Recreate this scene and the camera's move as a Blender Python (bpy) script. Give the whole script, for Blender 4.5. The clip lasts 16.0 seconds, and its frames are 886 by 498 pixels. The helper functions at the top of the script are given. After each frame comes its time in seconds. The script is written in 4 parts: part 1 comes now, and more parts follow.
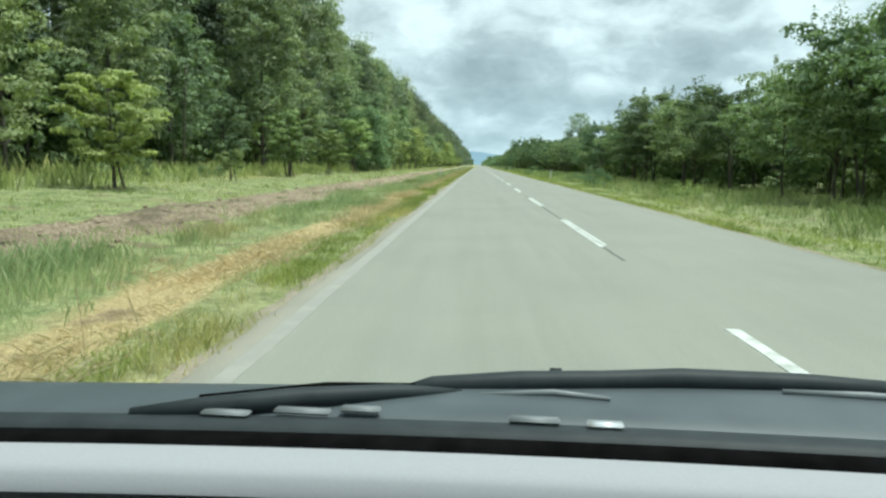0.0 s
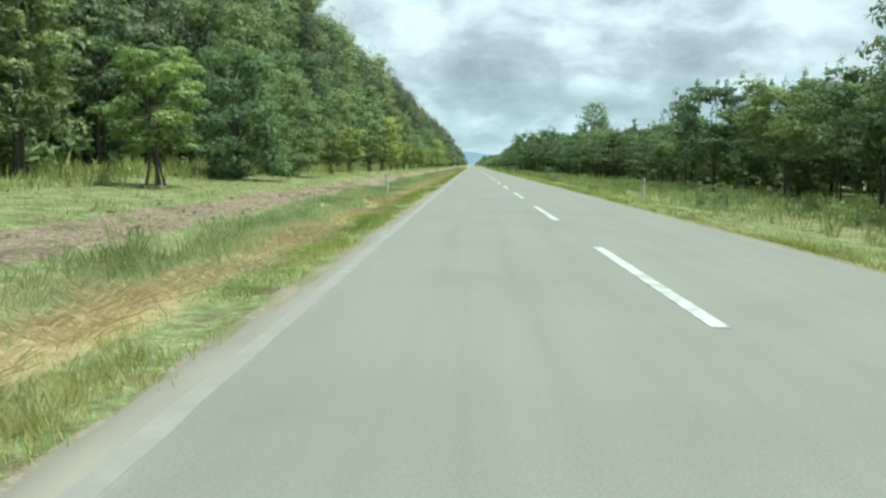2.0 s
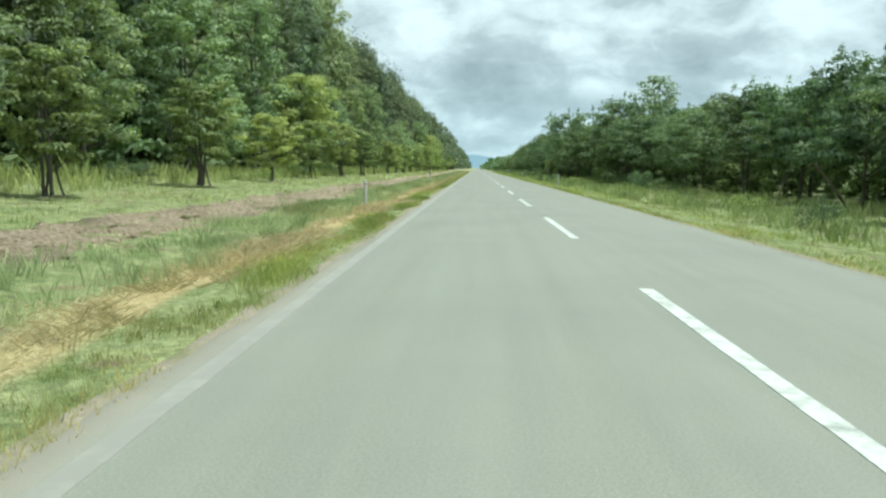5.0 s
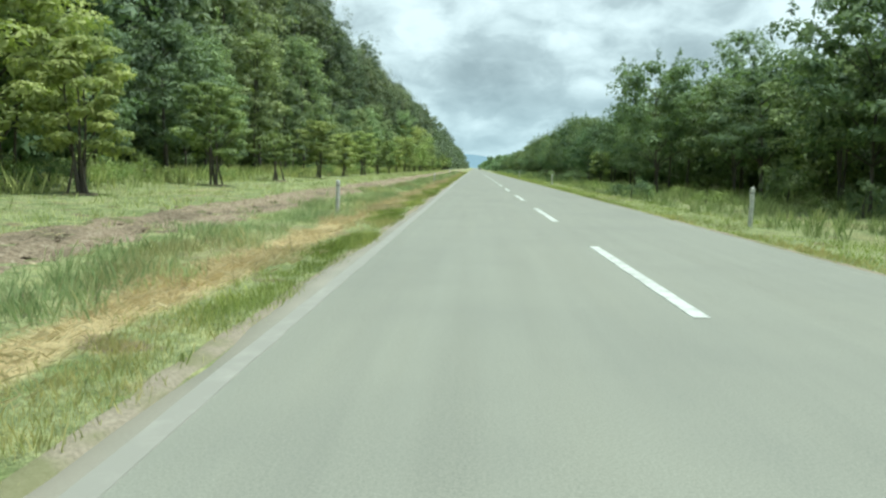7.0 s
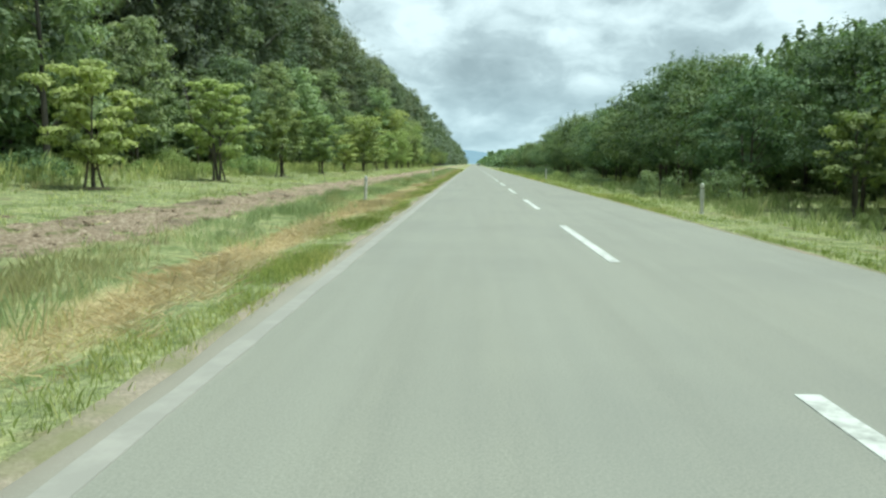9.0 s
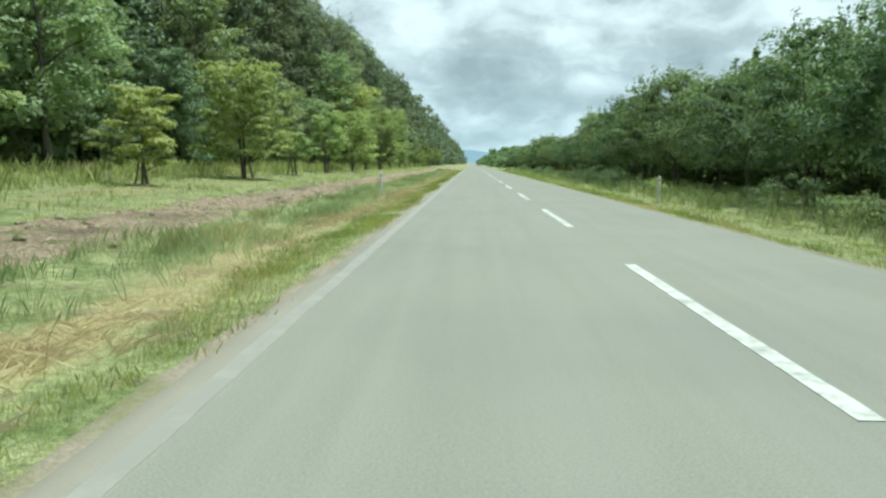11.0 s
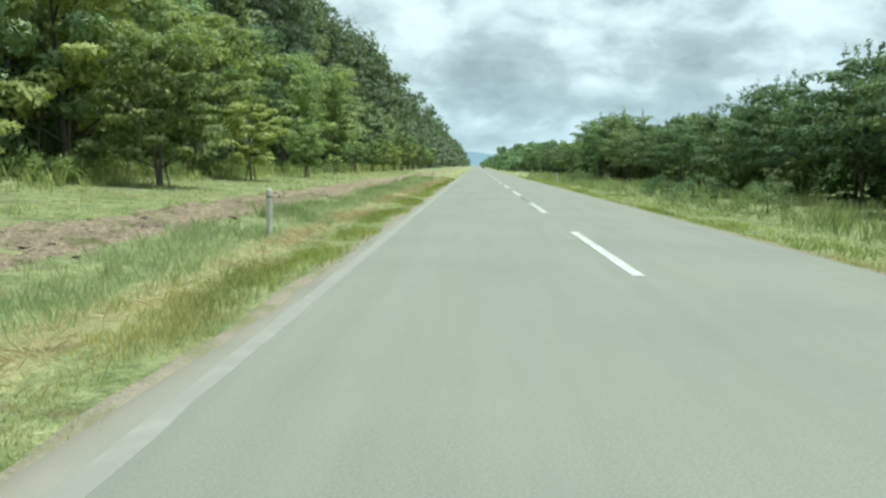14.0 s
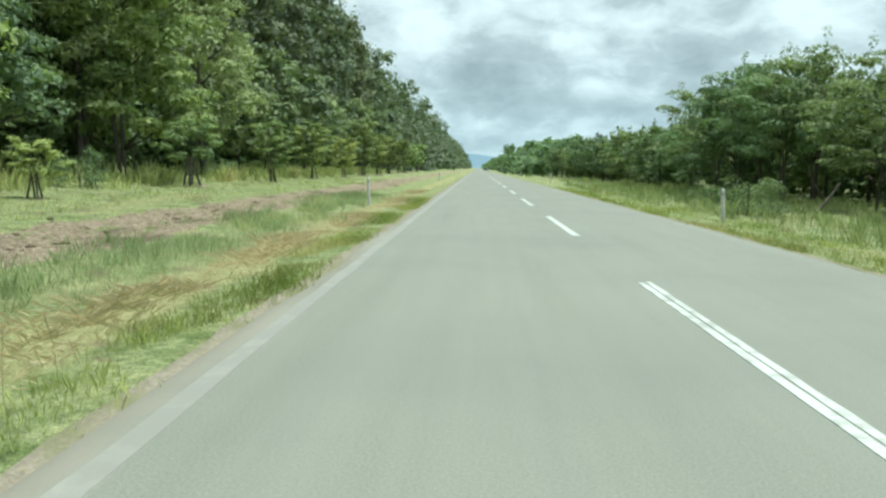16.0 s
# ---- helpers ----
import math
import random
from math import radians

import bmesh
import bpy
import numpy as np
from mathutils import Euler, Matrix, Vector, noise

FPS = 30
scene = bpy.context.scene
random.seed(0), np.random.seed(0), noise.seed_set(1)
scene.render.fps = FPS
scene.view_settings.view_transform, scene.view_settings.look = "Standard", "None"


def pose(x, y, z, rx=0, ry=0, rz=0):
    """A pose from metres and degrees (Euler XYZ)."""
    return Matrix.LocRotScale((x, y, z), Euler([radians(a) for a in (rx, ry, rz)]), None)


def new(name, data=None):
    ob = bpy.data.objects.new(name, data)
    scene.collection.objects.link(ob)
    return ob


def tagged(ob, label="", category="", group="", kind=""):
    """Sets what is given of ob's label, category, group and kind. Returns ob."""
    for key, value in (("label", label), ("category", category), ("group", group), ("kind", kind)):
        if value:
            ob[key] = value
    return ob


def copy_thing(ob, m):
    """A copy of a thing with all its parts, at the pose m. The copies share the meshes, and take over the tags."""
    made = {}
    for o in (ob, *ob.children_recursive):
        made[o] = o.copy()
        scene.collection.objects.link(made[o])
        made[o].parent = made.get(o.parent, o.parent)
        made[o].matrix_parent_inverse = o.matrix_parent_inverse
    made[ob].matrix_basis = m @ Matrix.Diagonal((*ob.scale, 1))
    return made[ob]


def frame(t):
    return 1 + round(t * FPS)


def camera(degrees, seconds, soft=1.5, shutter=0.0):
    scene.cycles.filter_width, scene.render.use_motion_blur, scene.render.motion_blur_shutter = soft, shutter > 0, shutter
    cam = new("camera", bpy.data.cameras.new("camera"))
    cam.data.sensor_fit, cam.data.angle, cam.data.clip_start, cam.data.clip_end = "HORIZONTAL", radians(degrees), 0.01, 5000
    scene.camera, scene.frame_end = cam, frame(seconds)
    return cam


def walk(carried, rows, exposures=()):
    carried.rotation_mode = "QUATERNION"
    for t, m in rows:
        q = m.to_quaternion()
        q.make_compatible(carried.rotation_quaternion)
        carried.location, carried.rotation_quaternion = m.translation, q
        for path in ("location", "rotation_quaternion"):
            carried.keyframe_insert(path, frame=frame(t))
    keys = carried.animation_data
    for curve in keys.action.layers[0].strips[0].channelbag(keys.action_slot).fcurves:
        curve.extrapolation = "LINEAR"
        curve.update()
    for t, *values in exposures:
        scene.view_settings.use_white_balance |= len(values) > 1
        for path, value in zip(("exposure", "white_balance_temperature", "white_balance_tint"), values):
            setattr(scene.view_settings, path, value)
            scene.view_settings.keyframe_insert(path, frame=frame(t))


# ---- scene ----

EYE = 1.3
# seconds, metres to the right of the lane's line of travel, metres along the road, yaw, pitch
ROWS = [
    (0.0, -0.088, 0.14, 2.65, -6.44), (0.5, -0.034, 10.30, 2.68, -6.54), (1.0, -0.086, 20.69, 2.66, -6.33), (1.5, -0.093, 31.53, 2.42, -6.49),
    (2.0, -0.071, 41.04, 2.18, -6.41), (2.5, 0.003, 51.16, 2.11, -6.30), (3.0, 0.062, 61.63, 2.09, -6.56), (3.5, 0.133, 72.71, 2.49, -6.63),
    (4.0, 0.064, 82.93, 2.50, -6.33), (4.2, 0.103, 86.73, 2.40, -6.24), (6.5, 0.018, 135.64, 2.85, -6.16), (7.0, -0.057, 145.61, 2.35, -6.19),
    (7.5, -0.035, 156.24, 2.49, -6.50), (8.0, -0.010, 166.75, 2.23, -5.94), (8.5, 0.020, 178.20, 2.55, -6.65), (9.0, 0.037, 188.86, 2.26, -6.49),
    (9.2, 0.088, 193.14, 2.73, -6.87), (11.3, -0.119, 236.77, 2.16, -6.50), (11.5, -0.037, 241.36, 2.81, -6.55), (12.0, -0.016, 251.94, 2.71, -6.30),
    (12.5, -0.041, 262.47, 2.34, -6.41), (13.0, -0.102, 273.72, 2.23, -6.57), (13.5, -0.035, 284.58, 2.42, -6.64), (14.0, -0.007, 295.07, 2.45, -6.36),
    (14.5, 0.073, 304.69, 2.53, -6.49), (15.0, 0.021, 314.77, 2.57, -6.77), (15.5, 0.012, 325.63, 2.42, -6.03), (16.0, 0.020, 336.26, 2.59, -6.18),
]
cam = camera(61.2, 16.0, soft=2.5)
walk(cam, [(t, pose(x, y, EYE, 90 + pitch, 0, yaw)) for t, x, y, yaw, pitch in ROWS], exposures=((0.0, 0.25, 5900, -4), (16.0, 0.25, 5900, -4)))

# ---- world, sun ----
SUN_UP, SUN_TURN = 74.0, 78.0
world = bpy.data.worlds.new("sky")
scene.world = world
world.use_nodes = True


class Nodes:
    """Short hand for building a node tree."""

    def __init__(self, tree):
        self.tree = tree
        tree.nodes.clear()

    def add(self, kind, **values):
        node = self.tree.nodes.new(kind)
        for key, value in values.items():
            node.inputs[int(key[1:]) if key[0] == "i" and key[1:].isdigit() else key].default_value = value
        return node

    def link(self, a, b):
        self.tree.links.new(a, b)

    def noise(self, vector, scale, detail=4.0, rough=0.55, distortion=0.0):
        n = self.add("ShaderNodeTexNoise", Scale=scale, Detail=detail, Roughness=rough, Distortion=distortion)
        if vector is not None:
            self.link(vector, n.inputs["Vector"])
        return n.outputs[0]

    def ramp(self, fac, stops, mode="LINEAR"):
        r = self.add("ShaderNodeValToRGB")
        r.color_ramp.interpolation = mode
        e = r.color_ramp.elements
        while len(e) < len(stops):
            e.new(0.5)
        for el, (p, c) in zip(e, stops):
            el.position, el.color = p, (*(c if isinstance(c, tuple) else (c, c, c)), 1)
        self.link(fac, r.inputs[0])
        return r.outputs[0]

    def mix(self, fac, a, b, blend="MIX"):
        m = self.add("ShaderNodeMix")
        m.data_type, m.blend_type = "RGBA", blend
        for socket, value in ((m.inputs[0], fac), (m.inputs[6], a), (m.inputs[7], b)):
            if isinstance(value, (int, float)):
                socket.default_value = value
            elif isinstance(value, tuple):
                socket.default_value = (*value, 1)
            else:
                self.link(value, socket)
        return m.outputs[2]

    def math(self, op, a, b=0.0, c=0.0):
        m = self.add("ShaderNodeMath")
        m.operation = op
        for socket, value in zip(m.inputs, (a, b, c)):
            if isinstance(value, (int, float)):
                socket.default_value = value
            else:
                self.link(value, socket)
        return m.outputs[0]


CLOUD_BANKS = ((0.02, 0.142, 0.075, 0.036, 0.06), (0.285, 0.150, 0.085, 0.040, 0.07), (0.30, 0.124, 0.055, 0.014, 0.055), (0.075, 0.089, 0.06, 0.018, 0.06),
               (-0.01, 0.094, 0.032, 0.016, 0.05), (0.16, 0.080, 0.05, 0.015, 0.06), (0.207, 0.212, 0.05, 0.012, 0.06), (-0.128, 0.172, 0.04, 0.024, 0.05),
               (-0.067, 0.178, 0.028, 0.024, -0.13), (0.443, 0.182, 0.05, 0.032, -0.09), (0.174, 0.107, 0.07, 0.013, -0.055), (0.125, 0.175, 0.04, 0.032, -0.05), (0.37, 0.10, 0.06, 0.03, -0.035), (0.03, 0.06, 0.10, 0.012, -0.05))


def build_sky():
    n = Nodes(world.node_tree)
    sky = n.add("ShaderNodeTexSky")
    sky.sky_type, sky.sun_disc = "NISHITA", False
    sky.sun_elevation, sky.sun_rotation = radians(SUN_UP), radians(SUN_TURN)
    co = n.add("ShaderNodeTexCoord").outputs["Generated"]
    split = n.add("ShaderNodeSeparateXYZ")
    n.link(co, split.inputs[0])
    up = n.math("MAXIMUM", split.outputs[2], 0.0)
    low = n.math("ADD", up, 0.46)
    flat = n.add("ShaderNodeCombineXYZ")
    n.link(n.math("DIVIDE", split.outputs[0], low), flat.inputs[0])
    n.link(n.math("DIVIDE", split.outputs[1], low), flat.inputs[1])
    flat.inputs[2].default_value = 7.9
    big = n.noise(flat.outputs[0], 2.6, 8.0, 0.52, 0.25)
    small = n.noise(flat.outputs[0], 11.0, 6.0, 0.58, 0.35)
    both = n.math("ADD", n.math("MULTIPLY", big, 0.6), n.math("MULTIPLY", small, 0.4))
    # the banks and bright gaps that stand over the road ahead: side, height, half-widths, weight
    ahead = n.math("MAXIMUM", split.outputs[1], 0.3)
    side, high = n.math("DIVIDE", split.outputs[0], ahead), n.math("DIVIDE", split.outputs[2], ahead)
    drift = n.noise(flat.outputs[0], 6.0, 5.0, 0.55, 0.3)
    side = n.math("ADD", side, n.math("MULTIPLY", n.math("SUBTRACT", drift, 0.5), 0.10))
    high = n.math("ADD", high, n.math("MULTIPLY", n.math("SUBTRACT", big, 0.5), 0.06))
    both = n.math("ADD", 0.103, n.math("MULTIPLY", both, 0.75))
    for u, v, a, b, weight in CLOUD_BANKS:
        du, dv = n.math("DIVIDE", n.math("SUBTRACT", side, u), a), n.math("DIVIDE", n.math("SUBTRACT", high, v), b)
        far = n.math("ADD", n.math("MULTIPLY", du, du), n.math("MULTIPLY", dv, dv))
        both = n.math("ADD", both, n.math("MULTIPLY", n.math("EXPONENT", n.math("MULTIPLY", far, -1.0)), weight))
    cloud = n.ramp(both, [(0.40, (0.85, 0.90, 0.91)), (0.465, (0.69, 0.745, 0.76)), (0.525, (0.49, 0.54, 0.56)), (0.64, (0.32, 0.36, 0.38))])
    # towards the horizon the cloud sheet turns paler and bluer
    haze = n.ramp(up, [(0.0, 1.0), (0.12, 0.35), (0.3, 0.0)])
    veiled = n.mix(n.math("MULTIPLY", haze, 0.6), cloud, (0.42, 0.56, 0.62))
    clear = n.mix(1.0, sky.outputs[0], (0.10, 0.10, 0.10), "MULTIPLY")
    cover = n.ramp(both, [(0.22, 0.55), (0.36, 1.0)])
    total = n.mix(cover, clear, veiled)
    bg = n.add("ShaderNodeBackground", Strength=1.0)
    n.link(total, bg.inputs[0])
    out = n.add("ShaderNodeOutputWorld")
    n.link(bg.outputs[0], out.inputs[0])


build_sky()
sun = new("sun", bpy.data.lights.new("sun", "SUN"))
sun.data.energy, sun.data.angle, sun.data.color = 3.7, radians(1.5), (1.0, 0.96, 0.88)
sun.matrix_world = pose(0, 0, 60, 90 - SUN_UP, 0, 180 - SUN_TURN)


# ---- materials ----
def material(name):
    m = bpy.data.materials.new(name)
    m.use_nodes = True
    return m, Nodes(m.node_tree)


def finish(n, colour, rough=0.8, bump=None, strength=0.3, distance=0.02, metal=0.0, spec=0.5):
    bsdf = n.add("ShaderNodeBsdfPrincipled")
    for socket, value in (("Base Color", colour), ("Roughness", rough), ("Metallic", metal), ("Specular IOR Level", spec)):
        if isinstance(value, (int, float)):
            bsdf.inputs[socket].default_value = value
        elif isinstance(value, tuple):
            bsdf.inputs[socket].default_value = (*value, 1)
        else:
            n.link(value, bsdf.inputs[socket])
    if bump is not None:
        b = n.add("ShaderNodeBump", Strength=strength, Distance=distance)
        n.link(bump, b.inputs["Height"])
        n.link(b.outputs[0], bsdf.inputs["Normal"])
    out = n.add("ShaderNodeOutputMaterial")
    n.link(bsdf.outputs[0], out.inputs[0])
    return bsdf


def object_coords(n, squash=(1, 1, 1)):
    co = n.add("ShaderNodeTexCoord").outputs["Object"]
    m = n.add("ShaderNodeMapping")
    m.inputs["Scale"].default_value = squash
    n.link(co, m.inputs[0])
    return co, m.outputs[0]


def leaf_material(name, dark, mid, bright, glow=0.3, rough=0.62):
    m, n = material(name)
    island = n.add("ShaderNodeNewGeometry").outputs["Random Per Island"]
    which = n.add("ShaderNodeObjectInfo").outputs["Random"]
    co, _ = object_coords(n)
    patch = n.noise(co, 0.9, 3.0)
    fac = n.math("ADD", n.math("MULTIPLY", island, 0.26), n.math("ADD", n.math("MULTIPLY", which, 0.42), n.math("MULTIPLY", n.math("SUBTRACT", patch, 0.32), 1.25)))
    colour = n.ramp(fac, [(0.1, dark), (0.45, mid), (0.85, bright)])
    # no two trees have quite the same green
    tint = n.ramp(n.math("FRACT", n.math("MULTIPLY", which, 7.3)), [(0.0, (1.02, 0.99, 0.96)), (0.5, (1.0, 1.0, 1.0)), (1.0, (0.88, 0.985, 1.04))])
    colour = n.mix(1.0, colour, tint, "MULTIPLY")
    bsdf = n.add("ShaderNodeBsdfPrincipled", Roughness=rough)
    bsdf.inputs["Specular IOR Level"].default_value = 0.16
    n.link(colour, bsdf.inputs["Base Color"])
    back = n.add("ShaderNodeBsdfTranslucent")
    n.link(n.mix(1.0, colour, (1.0, 1.15, 0.5), "MULTIPLY"), back.inputs[0])
    both = n.add("ShaderNodeMixShader", i0=glow)
    n.link(bsdf.outputs[0], both.inputs[1])
    n.link(back.outputs[0], both.inputs[2])
    out = n.add("ShaderNodeOutputMaterial")
    n.link(both.outputs[0], out.inputs[0])
    return m


LEAF_YOUNG = leaf_material("young_leaves", (0.118, 0.156, 0.076), (0.258, 0.311, 0.132), (0.499, 0.538, 0.216), 0.32)
LEAF_MID = leaf_material("broad_leaves", (0.110, 0.146, 0.096), (0.217, 0.274, 0.158), (0.433, 0.491, 0.257), 0.28)
LEAF_RIGHT = leaf_material("thicket_leaves", (0.076, 0.111, 0.070), (0.150, 0.204, 0.114), (0.312, 0.378, 0.191), 0.30)
# thicket leaves with the closed canopy's shade in the colour; also the dark bushes
LEAF_DARKENED = leaf_material("darkened_thicket_leaves", (0.067, 0.104, 0.063), (0.141, 0.199, 0.109), (0.298, 0.368, 0.181), 0.26)
LEAF_TALL = leaf_material("tall_leaves", (0.122, 0.157, 0.110), (0.227, 0.277, 0.174), (0.413, 0.460, 0.269), 0.28)
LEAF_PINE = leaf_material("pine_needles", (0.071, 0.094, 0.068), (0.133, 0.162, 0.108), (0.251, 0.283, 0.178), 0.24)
LEAF_BUSH = leaf_material("bush_leaves", (0.085, 0.125, 0.062), (0.165, 0.220, 0.108), (0.280, 0.340, 0.165), 0.28)
LEAF_WEED = leaf_material("weed_leaves", (0.150, 0.205, 0.080), (0.260, 0.325, 0.125), (0.370, 0.430, 0.180), 0.32)


def bark_material():
    m, n = material("bark")
    co, long = object_coords(n, (9, 9, 1.6))
    grain = n.noise(long, 2.0, 5.0, 0.65)
    stain = n.noise(co, 0.8, 3.0)
    colour = n.mix(stain, n.ramp(grain, [(0.3, (0.035, 0.028, 0.022)), (0.7, (0.15, 0.125, 0.10))]), (0.11, 0.105, 0.09))
    finish(n, colour, 0.9, grain, 0.6, 0.03)
    return m


def stake_material():
    m, n = material("weathered_wood")
    co, long = object_coords(n, (14, 14, 1.2))
    grain = n.noise(long, 2.0, 5.0, 0.6)
    finish(n, n.ramp(grain, [(0.3, (0.05, 0.042, 0.034)), (0.75, (0.18, 0.155, 0.125))]), 0.9, grain, 0.4, 0.01)
    return m


BARK, STAKE = bark_material(), stake_material()


def road_material():
    m, n = material("worn_asphalt")
    co, long = object_coords(n, (1.3, 0.05, 1))
    grit = n.noise(co, 60.0, 3.0, 0.7)
    patch = n.noise(co, 0.35, 4.0)
    lanes = n.noise(long, 1.2, 3.0, 0.5)
    colour = n.ramp(grit, [(0.3, (0.180, 0.186, 0.154)), (0.7, (0.284, 0.288, 0.240))])
    stone = n.noise(co, 170.0, 2.0, 0.6)
    colour = n.mix(0.5, colour, n.mix(1.0, colour, n.ramp(stone, [(0.32, 0.55), (0.5, 1.0), (0.7, 1.5)]), "MULTIPLY"))
    mottle = n.noise(long, 2.6, 5.0, 0.62)
    colour = n.mix(1.0, colour, n.ramp(mottle, [(0.3, (0.945, 0.94, 0.935)), (0.7, (1.07, 1.06, 1.04))]), "MULTIPLY")
    colour = n.mix(n.math("MULTIPLY", n.ramp(lanes, [(0.35, 0.0), (0.7, 1.0)]), 0.35), colour, (0.266, 0.276, 0.234))
    colour = n.mix(n.math("MULTIPLY", n.ramp(patch, [(0.45, 0.0), (0.75, 1.0)]), 0.30), colour, (0.15, 0.157, 0.142))
    # pale dust blown in along the verge
    split = n.add("ShaderNodeSeparateXYZ")
    n.link(co, split.inputs[0])
    ragged = n.math("ADD", split.outputs[0], n.math("MULTIPLY", n.noise(co, 0.8, 4.0), 0.5))
    dust = n.ramp(n.math("MULTIPLY", n.math("ADD", ragged, 2.4), 0.5), [(0.40, 1.0), (0.56, 0.0)])
    colour = n.mix(n.math("MULTIPLY", dust, 0.7), colour, (0.40, 0.36, 0.295))
    finish(n, colour, 0.75, grit, 0.25, 0.004, spec=0.4)
    return m


def paint_material(name, strength, tone, under=(0.27, 0.28, 0.25), grain=7.0, blend=0.12):
    m, n = material(name)
    co, _ = object_coords(n)
    wear = n.noise(co, grain, 6.0, 0.7)
    long = n.noise(co, 0.5, 2.0)
    fac = n.math("ADD", n.math("MULTIPLY", wear, 0.75), n.math("MULTIPLY", long, 0.25))
    colour = n.ramp(fac, [(0.5 - strength * 0.3, under), (0.5 + blend - strength * 0.2, tone)])
    finish(n, colour, 0.65, wear, 0.15, 0.003)
    return m


ROAD = road_material()
PAINT = paint_material("white_road_paint", 0.45, (0.56, 0.58, 0.535), (0.29, 0.30, 0.27), 5.0)
PAINT_OLD = paint_material("worn_edge_paint", 0.05, (0.37, 0.36, 0.315), (0.275, 0.27, 0.235), 2.6, 0.25)


def seal_material():
    m, n = material("crack_seal")
    co, _ = object_coords(n)
    finish(n, n.ramp(n.noise(co, 3.0, 4.0), [(0.3, (0.07, 0.075, 0.07)), (0.7, (0.14, 0.145, 0.13))]), 0.7)
    return m


SEAL = seal_material()


def ground_material():
    m, n = material("meadow_ground")
    co, long = object_coords(n, (1.0, 0.22, 1.0))
    split = n.add("ShaderNodeSeparateXYZ")
    n.link(co, split.inputs[0])
    fine = n.noise(co, 9.0, 5.0, 0.7)
    blade = n.noise(co, 38.0, 3.0, 0.7)
    wide = n.noise(long, 0.35, 4.0)
    green = n.ramp(fine, [(0.3, (0.150, 0.180, 0.085)), (0.5, (0.290, 0.325, 0.152)), (0.72, (0.46, 0.485, 0.262))])
    clump = n.noise(co, 1.6, 4.0, 0.6)
    green = n.mix(1.0, green, n.ramp(clump, [(0.36, (0.62, 0.70, 0.55)), (0.52, (1.0, 1.0, 1.0)), (0.66, (1.22, 1.15, 1.1))]), "MULTIPLY")
    straw = n.ramp(fine, [(0.3, (0.27, 0.24, 0.12)), (0.6, (0.44, 0.385, 0.205)), (0.8, (0.56, 0.49, 0.29))])
    colour = n.mix(n.ramp(wide, [(0.57, 0.0), (0.70, 0.7)]), green, straw)
    # cut straw lies in a belt along the road, green stands beside it
    x = n.math("ADD", split.outputs[0], n.math("MULTIPLY", n.math("SUBTRACT", n.noise(long, 0.8, 4.0, 0.65), 0.5), 1.3))
    belt = n.ramp(n.math("MULTIPLY", n.math("ADD", x, 8.0), 0.1), [(0.422, 0.0), (0.445, 0.95), (0.50, 0.9), (0.525, 0.0)])
    gaps = n.math("MULTIPLY", n.ramp(n.noise(long, 0.14, 2.0), [(0.36, 0.35), (0.48, 1.0)]), n.ramp(n.math("DIVIDE", split.outputs[1], 400.0), [(0.51, 1.0), (0.60, 0.4)]))
    tan = n.ramp(fine, [(0.3, (0.38, 0.285, 0.14)), (0.6, (0.58, 0.465, 0.25)), (0.8, (0.68, 0.57, 0.35))])
    colour = n.mix(n.math("MULTIPLY", belt, gaps), colour, tan)
    soil = n.ramp(blade, [(0.3, (0.13, 0.09, 0.06)), (0.7, (0.30, 0.225, 0.155))])
    bare = n.ramp(n.noise(co, 1.3, 5.0), [(0.57, 0.0), (0.68, 0.85)])
    colour = n.mix(bare, colour, soil)
    colour = n.mix(0.6, colour, n.mix(1.0, colour, n.ramp(blade, [(0.3, 0.35), (0.7, 1.6)]), "MULTIPLY"))
    finish(n, colour, 0.95, n.math("ADD", fine, blade), 0.8, 0.06, spec=0.1)
    return m


def soil_material():
    m, n = material("bare_soil")
    co, long = object_coords(n, (1.0, 0.5, 1.0))
    fine = n.noise(co, 14.0, 5.0, 0.7)
    wide = n.noise(long, 0.9, 4.0, 0.6)
    colour = n.ramp(fine, [(0.32, (0.12, 0.09, 0.06)), (0.48, (0.34, 0.265, 0.185)), (0.66, (0.57, 0.475, 0.355))])
    colour = n.mix(n.ramp(wide, [(0.5, 0.0), (0.66, 0.8)]), colour, (0.15, 0.125, 0.085))
    colour = n.mix(n.ramp(n.noise(co, 2.2, 4.0), [(0.56, 0.0), (0.66, 0.8)]), colour, (0.16, 0.19, 0.065))
    finish(n, colour, 0.95, fine, 1.0, 0.10, spec=0.1)
    return m


def sand_material():
    m, n = material("sandy_shoulder")
    co, _ = object_coords(n)
    fine = n.noise(co, 30.0, 4.0, 0.7)
    wide = n.noise(co, 1.1, 4.0)
    colour = n.ramp(fine, [(0.3, (0.20, 0.172, 0.128)), (0.7, (0.37, 0.325, 0.25))])
    colour = n.mix(n.ramp(wide, [(0.45, 0.0), (0.6, 0.7)]), colour, (0.17, 0.18, 0.08))
    finish(n, colour, 0.95, fine, 0.6, 0.02, spec=0.1)
    return m


GROUND, SOIL, SAND = ground_material(), soil_material(), sand_material()


